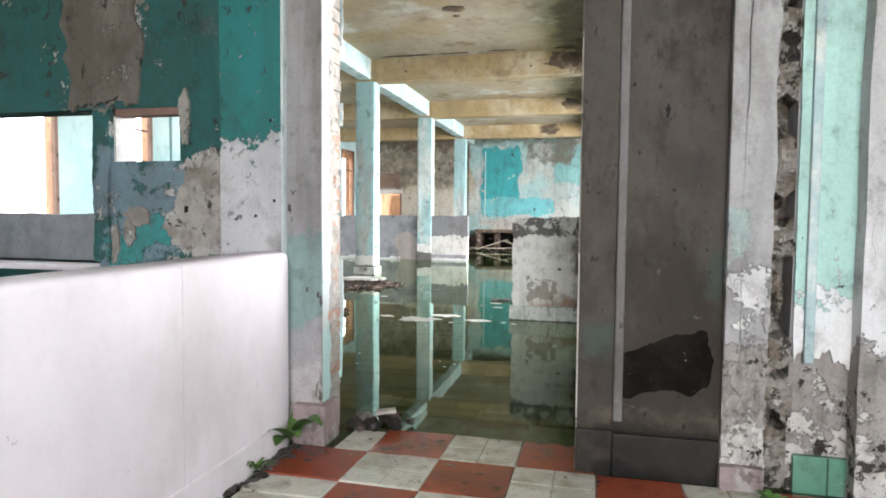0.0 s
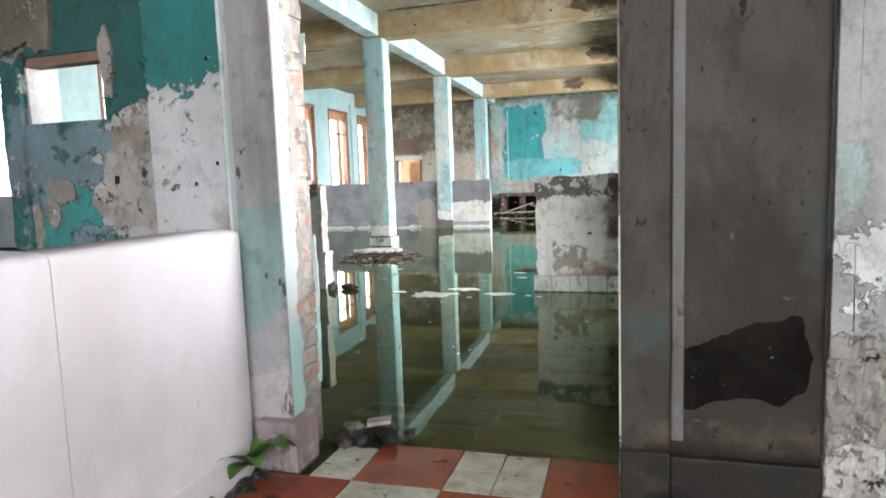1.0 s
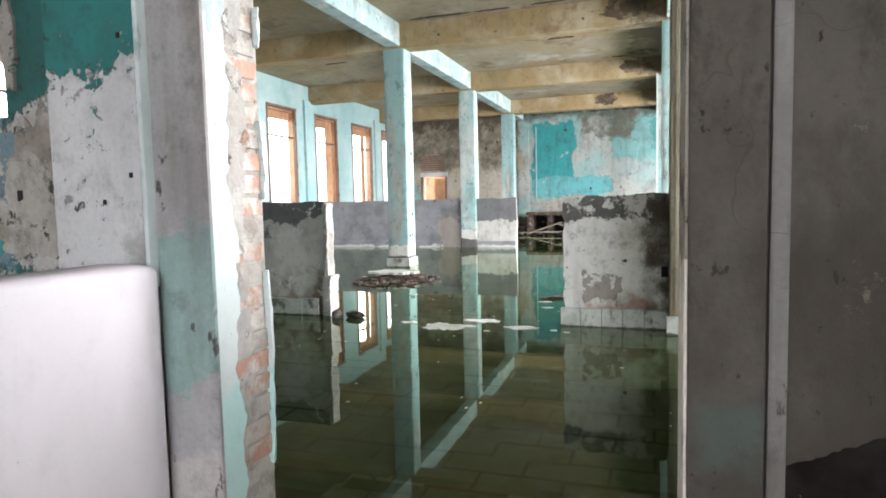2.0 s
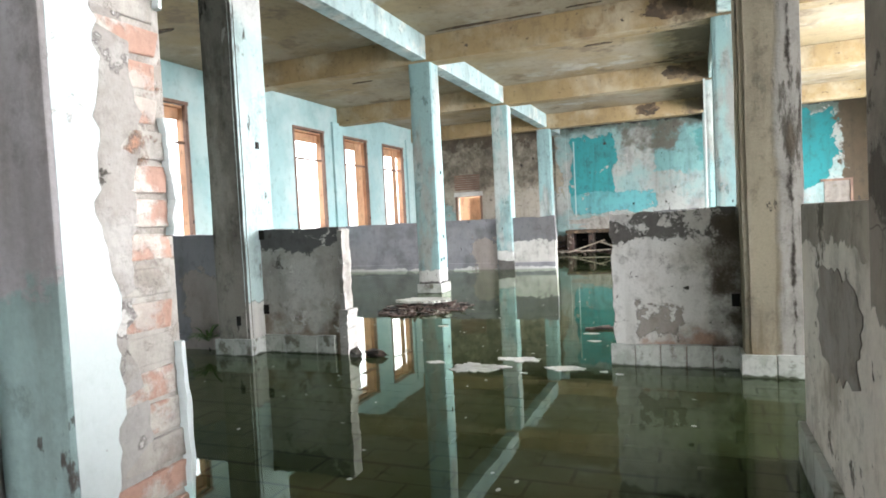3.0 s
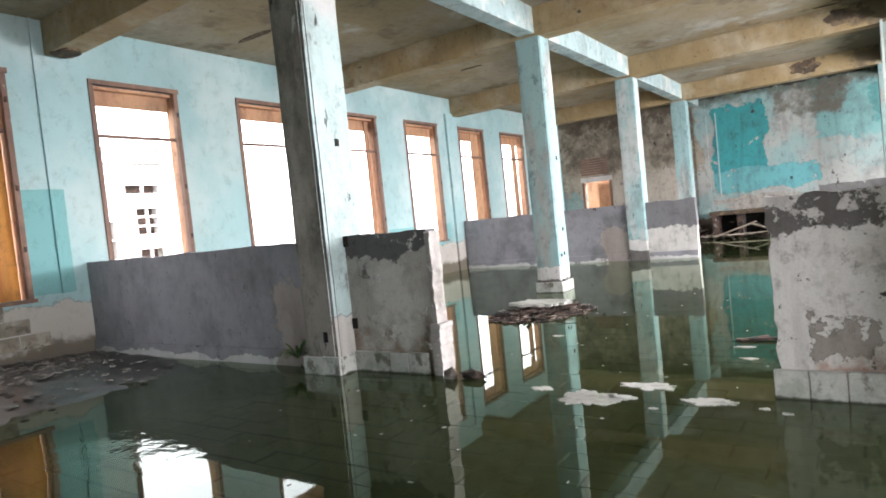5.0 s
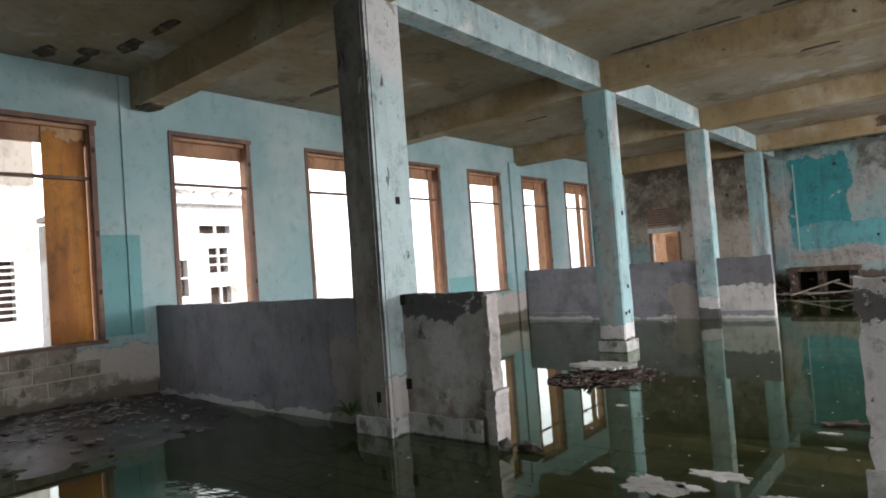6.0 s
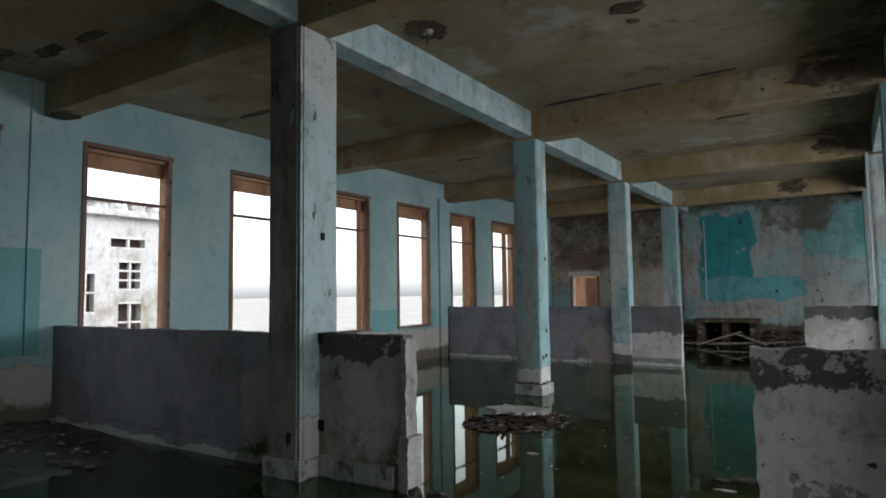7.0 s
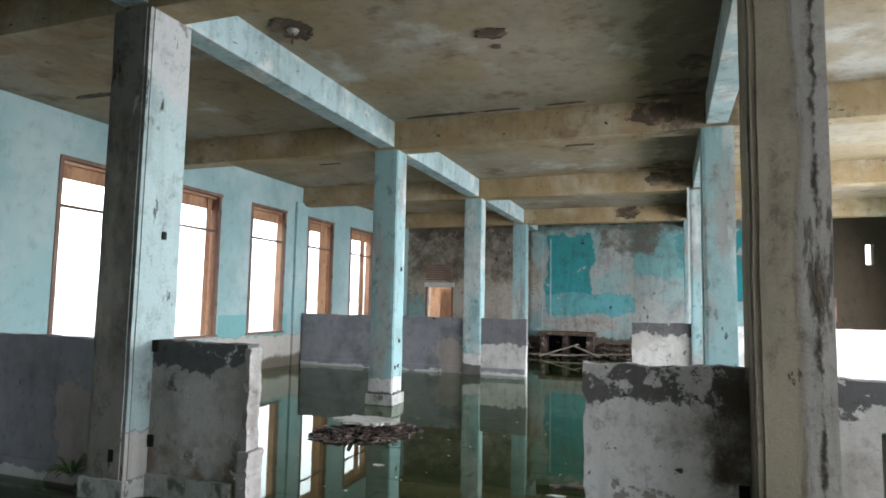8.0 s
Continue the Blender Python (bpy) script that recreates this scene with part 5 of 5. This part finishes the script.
for i in range(nx + 1):
    for j in range(ny + 1):
        x, y = WEST + 0.002 + 4.2 * i / nx, 3.7 + 4.2 * j / ny
        d = ((x - WEST) / 2.9) ** 2 + ((y - 6.3) / 2.0) ** 2
        grid.append(bm.verts.new((x, y, 0.10 * (1 - d) + 0.03 * noise.noise((x * 2, y * 2, 0)) + 0.02 * noise.noise((x * 7, y * 7, 3)))))
for i in range(nx):
    for j in range(ny):
        a = i * (ny + 1) + j
        bm.faces.new((grid[a], grid[a + ny + 1], grid[a + ny + 2], grid[a + 1]))
tagged(finish("mud_bank", bm, M_MUD, smooth=True), "bank of dark wet mud beside the window wall", "mud", kind="stuff")
bm = bmesh.new()
for k in range(700):
    x, y = WEST + abs(rng.gauss(0, 1.2)) + 0.05, rng.gauss(6.4, 0.85)
    d = ((x - WEST) / 2.9) ** 2 + ((y - 6.3) / 2.0) ** 2
    if d > 1.2 or y > 7.85 or y < 4:
        continue
    s = 0.010 + 0.045 * rng.random() ** 2.5
    chunk(bm, (x, y, max(0.0, 0.10 * (1 - d)) + 0.02), (s * rng.uniform(0.7, 1.8), s, s * 0.5), rng)
tagged(finish("rubble", bm, M_CHIP), "scattered pale rubble on dark mud", "rubble", kind="stuff")


def stone(name, at, size, material, label, category, seed):
    b = bmesh.new()
    chunk(b, at, size, random.Random(seed), 1.0)
    return tagged(finish(name, b, material, bevel=0.004), label, category)


# beside the jamb
b = bmesh.new()
stick(b, (-0.34, 3.75, 0.085), (-0.23, 3.79, 0.095), 0.10, 0.02, -0.12)
tagged(finish("tile_fragment", b, M_MORTAR, bevel=0.004), "broken cream tile leaning on rubble", "tile fragment")
for k, (x, y, s, mt) in enumerate(((-0.36, 3.70, 0.075, M_WET_STONE), (-0.24, 3.76, 0.06, M_WET_STONE), (-0.43, 3.78, 0.07, M_CHIP), (-0.30, 3.84, 0.06, M_WET_STONE), (-0.20, 3.70, 0.045, M_WET_STONE), (-0.40, 3.62, 0.04, M_DEBRIS), (-0.14, 3.80, 0.035, M_WET_STONE), (-0.33, 3.66, 0.05, M_WET_STONE), (-0.26, 3.82, 0.06, M_DEBRIS), (-0.46, 3.70, 0.07, M_WET_STONE))):
    stone("stone", (x, y, 0.03), (s, s * 0.8, s * 0.7), mt, "wet broken stone beside the door jamb", "stone", k + 3)
stone("brick_lump", (-2.32, 7.90, 0.03), (0.13, 0.07, 0.05), M_DEBRIS, "wet lump of brickwork in the water", "brick", 41)
stone("stone", (-2.52, 7.86, 0.02), (0.07, 0.06, 0.09), M_CHIP, "pale broken stone at the wall stub", "stone", 43)
b = bmesh.new()
stick(b, (-0.55, 9.55, 0.01), (-0.2, 9.6, 0.02), 0.05, 0.02)
stick(b, (-0.5, 9.5, 0.02), (-0.3, 9.66, 0.03), 0.03, 0.015)
tagged(finish("driftwood", b, M_DEBRIS), "dark scrap of wood floating in the water", "driftwood")

# planks in front of the counter
PLANKS = [((-3.3, 23.2, 0.06), (-2.2, 23.9, 0.42)), ((-2.9, 23.1, 0.10), (-1.6, 23.6, 0.14)), ((-2.3, 23.8, 0.36), (-1.5, 23.3, 0.10)), ((-3.8, 23.5, 0.08), (-2.6, 23.3, 0.12)), ((-1.9, 23.9, 0.1), (-0.6, 24.3, 0.14))]
for p, q in PLANKS:
    b = bmesh.new()
    stick(b, p, q, 0.14, 0.03)
    tagged(finish("plank", b, M_WOOD, bevel=0.004), "grey weathered plank lying on rubble", "plank", group="planks by the counter")
bm = bmesh.new()
for k in range(170):
    x, y = rng.uniform(-4.6, 0.6), NORTH - abs(rng.gauss(0, 0.8)) - 0.05
    s = rng.uniform(0.04, 0.16)
    chunk(bm, (x, y, rng.uniform(-0.02, 0.07)), (s, s, s * 0.6), rng)
for k in range(150):
    x = rng.gauss(-4.1, 0.35) if k % 2 else rng.gauss(-0.9, 0.6)
    h = rng.random()
    s0 = rng.uniform(0.05, 0.13)
    chunk(bm, (x, NORTH - 0.1 - (1 - h) * rng.uniform(0.1, 0.9), h * 0.42), (s0, s0, s0 * 0.7), rng)
tagged(finish("rubble", bm, M_DEBRIS), "low rubble along the far wall", "rubble", kind="stuff")


# plants
def leafy_plant(label, at, count, length, width, seed):
    r = random.Random(seed)
    thing = empty("weed", at, label=label, category="plant")
    for k in range(count):
        a = 6.283 * k / count + r.uniform(-0.4, 0.4)
        L, rise = length * r.uniform(0.6, 1.1), r.uniform(0.35, 1.0)
        b = bmesh.new()
        left, right, mid = [], [], []
        for s in range(7):
            t = s / 6
            w = width * math.sin(math.pi * min(1, t * 0.92 + 0.06)) ** 0.8 * 0.5
            h = L * rise * math.sin(t * 2.0) * 0.7 - 0.1 * L * t * t
            d = L * t * 0.9
            c = Vector((d * math.cos(a), d * math.sin(a), h))
            n = Vector((-math.sin(a), math.cos(a), 0))
            left.append(b.verts.new(c + n * w + Vector((0, 0, w * 0.4))))
            right.append(b.verts.new(c - n * w + Vector((0, 0, w * 0.4))))
            mid.append(b.verts.new(c))
        for s in range(6):
            b.faces.new((left[s], left[s + 1], mid[s + 1], mid[s]))
            b.faces.new((mid[s], mid[s + 1], right[s + 1], right[s]))
        part("leaf", b, M_LEAF, thing, smooth=True)
    return thing


leafy_plant("broad-leaved green weed beside the door jamb", (-0.67, 3.26, 0.06), 10, 0.25, 0.10, 1)
leafy_plant("small green weed at the foot of the parapet", (-0.68, 2.93, 0.02), 18, 0.10, 0.018, 2)
leafy_plant("small green weed at the pilaster foot", (1.72, 3.16, 0.02), 10, 0.09, 0.03, 3)
leafy_plant("grassy weed growing at a column foot", (-4.3, 7.78, 0.12), 26, 0.28, 0.025, 4)
bm = bmesh.new()
for k in range(40):
    y = rng.uniform(2.3, 3.3)
    s = rng.uniform(0.015, 0.05)
    chunk(bm, (-0.70 + rng.uniform(0, 0.10) * (y - 2.0), y, 0.01), (s, s, s * 0.6), rng)
tagged(finish("dirt", bm, M_MUD), "dark wet dirt at the parapet foot", "dirt", kind="stuff")

# small black boxes, as sockets and for the dark inside of holes
for x, y, z, pl in ((A1 + 0.001, 7.99, 2.19, "x"), (A1 + 0.001, 13.15, 2.19, "x")):
    structure(block("socket_box", (x, x + 0.012, y - 0.025, y + 0.025, z - 0.035, z + 0.035), M_BLACK, bevel=0.003), "black socket hole in the column", "socket")
for x, y, z in ((A1 + 0.03, 7.935, 1.24), (A1 + 0.035, 7.935, 0.45), (-3.80, COL_Y[0] - COL_W / 2 - 0.002, 0.36), (B0 - 0.04, 7.935, 0.55)):
    structure(block("socket_box", (x - 0.03, x + 0.03, y - 0.004, y + 0.012, z - 0.05, z + 0.05), M_BLACK, bevel=0.003), "black hole knocked in the plaster", "socket")
structure(block("socket_box", (-1.475, -1.445, SOUTH + 0.084, SOUTH + 0.10, 1.245, 1.335), M_BLACK, bevel=0.003), "black slot knocked in the teal wall", "socket")
for x, z in ((-0.815, 1.365), (-0.93, 1.28), (-0.835, 1.81)):
    structure(block("socket_box", (x - 0.008, x + 0.008, SOUTH - 0.032, SOUTH - 0.025, z - 0.009, z + 0.009), M_BLACK, bevel=0.003), "small black plug hole in the pier", "socket")
structure(block("socket_box", (-1.33, -1.27, NORTH - 0.012, NORTH - 0.002, 1.56, 1.64), M_BLACK, bevel=0.003), "black hole in the far wall", "socket")

for y, z in ((13.12, 0.62), (13.0, 0.60), (13.15, 1.02), (12.98, 0.18)):
    structure(block("socket_box", (A1 - 0.004, A1 + 0.008, y - 0.025, y + 0.025, z - 0.03, z + 0.03), M_BLACK, bevel=0.003), "black hole knocked in the column", "socket")
structure(block("trim_pipe", (B0 - 0.05, B0 - 0.002, 17.80, 17.85, 1.31, 4.2), M_JAMB_WHITE, bevel=0.015), "white pipe up the far column", "pipe")
rose = empty("ceiling_rose", (-3.35, 9.35, CEIL), label="broken pale ceiling rose on bare concrete", category="ceiling rose")
b = bmesh.new()
bmesh.ops.create_cone(b, cap_ends=True, segments=16, radius1=0.05, radius2=0.07, depth=0.04, matrix=Matrix.Translation((0, 0, -0.034)))
part("plate", b, M_MORTAR, rose, bevel=0.004)
b = bmesh.new()
bmesh.ops.create_cone(b, cap_ends=True, segments=10, radius1=0.012, radius2=0.012, depth=0.12, matrix=Matrix.Translation((0, 0, -0.112)))
part("stem", b, M_IRON, rose)

west = bpy.data.objects["wall_west"]
M_BLOCK = weathered("exposed_stone_course", (0.33, 0.30, 0.24), [((0.44, 0.41, 0.34), 3.0, 0.54, 0.06, {}), ((0.16, 0.14, 0.11), 4.0, 0.58, 0.05, {}), (DARK, 6.0, 0.64, 0.02, {"rg": 0.74})], bump=0.9, dirt=0.6)
rng = random.Random(17)
for row in range(3):
    y = 4.4 + 0.17 * (row % 2)
    while y < 7.1 - 0.15 * row:
        L = rng.uniform(0.34, 0.52)
        bm = bmesh.new()
        box(bm, WEST + 0.001, WEST + 0.016 + rng.uniform(0, 0.012), y, y + L - 0.015, 0.24 + 0.2 * row, 0.425 + 0.2 * row)
        for v in bm.verts:
            v.co += Vector((0, rng.uniform(-0.01, 0.01), rng.uniform(-0.008, 0.008)))
        part("stone", bm, M_BLOCK, west, bevel=0.006)
        y += L

# ---- floor tiles, last ----
floor_ob = bpy.data.objects["floor_entry"]
tile_me = {}
for nm, mt, h in (("white", M_TILE_W, 0.0985), ("red", M_TILE_R, 0.1985)):
    bm = bmesh.new()
    box(bm, -h, h, -h, h, -0.012, 0.0)
    bmesh.ops.bevel(bm, geom=[e for e in bm.edges if all(v.co.z > -0.001 for v in e.verts)], offset=0.003, segments=1, affect="EDGES")
    me = bpy.data.meshes.new("floor_tile_" + nm)
    bm.to_mesh(me)
    bm.free()
    me.materials.append(mt)
    tile_me[nm] = me


def tile_height(x, y):
    return 0.018 - max(0.0, y - 3.05) * 0.028 - max(0.0, y - 3.72) * 0.10


rng = random.Random(3)
for i in range(-3, 9):
    for j in range(-9, 3):
        cx, cy = 0.16 + 0.4 * i, 3.32 + 0.4 * j
        colour = "white" if (i + j) % 2 == 0 else "red"
        steps = (0.1, 0.3) if colour == "white" else (0.2,)
        for a in steps:
            for c in steps:
                x, y = cx + a, cy + c
                if x < -0.70 or x > 2.6 or (y > SOUTH - 0.08 and (x < -0.40 or x > 0.86)) and y < SOUTH + 0.3:
                    continue
                ob = new("tile", tile_me[colour])
                ob.location = (x, y, tile_height(x, y) + rng.uniform(-0.0015, 0.0015))
                ob.rotation_euler = (-0.028 + rng.uniform(-0.004, 0.004), rng.uniform(-0.004, 0.004), rng.uniform(-0.008, 0.008))
                ob.parent = floor_ob

# submerged hall tiles
hall_floor = bpy.data.objects["floor"]
bm = bmesh.new()
box(bm, -0.191, 0.191, -0.091, 0.091, -0.02, 0.0)
me = bpy.data.meshes.new("hall_tile")
bm.to_mesh(me)
bm.free()
me.materials.append(M_HALL_TILE)
verts, faces = [], []
for j in range(0, 70):
    y = 4.3 + 0.2 * j
    for i in range(-11, 12):
        x = 0.4 * i + (0.2 if j % 2 else 0.0) - 1.2
        z = -0.062 + rng.uniform(-0.006, 0.006)
        if -2.2 < x < 1.0 and 6.0 < y < 11.5 and rng.random() < 0.98:
            ob = new("tile", me)
            ob.location = (x, y, z)
            ob.rotation_euler = (rng.uniform(-0.01, 0.01), rng.uniform(-0.01, 0.01), rng.uniform(-0.01, 0.01))
            ob.parent = hall_floor
        else:
            k = len(verts)
            verts += [(x + sx * 0.191, y + sy * 0.091, z) for sx, sy in ((-1, -1), (1, -1), (1, 1), (-1, 1))]
            faces.append((k, k + 1, k + 2, k + 3))
me = bpy.data.meshes.new("submerged_tiles")
me.from_pydata(verts, [], faces)
me.materials.append(M_HALL_TILE)
ob = new("submerged_tiles", me)
ob.parent = hall_floor
tagged(ob, "greenish floor tiles under the water", kind="stuff")
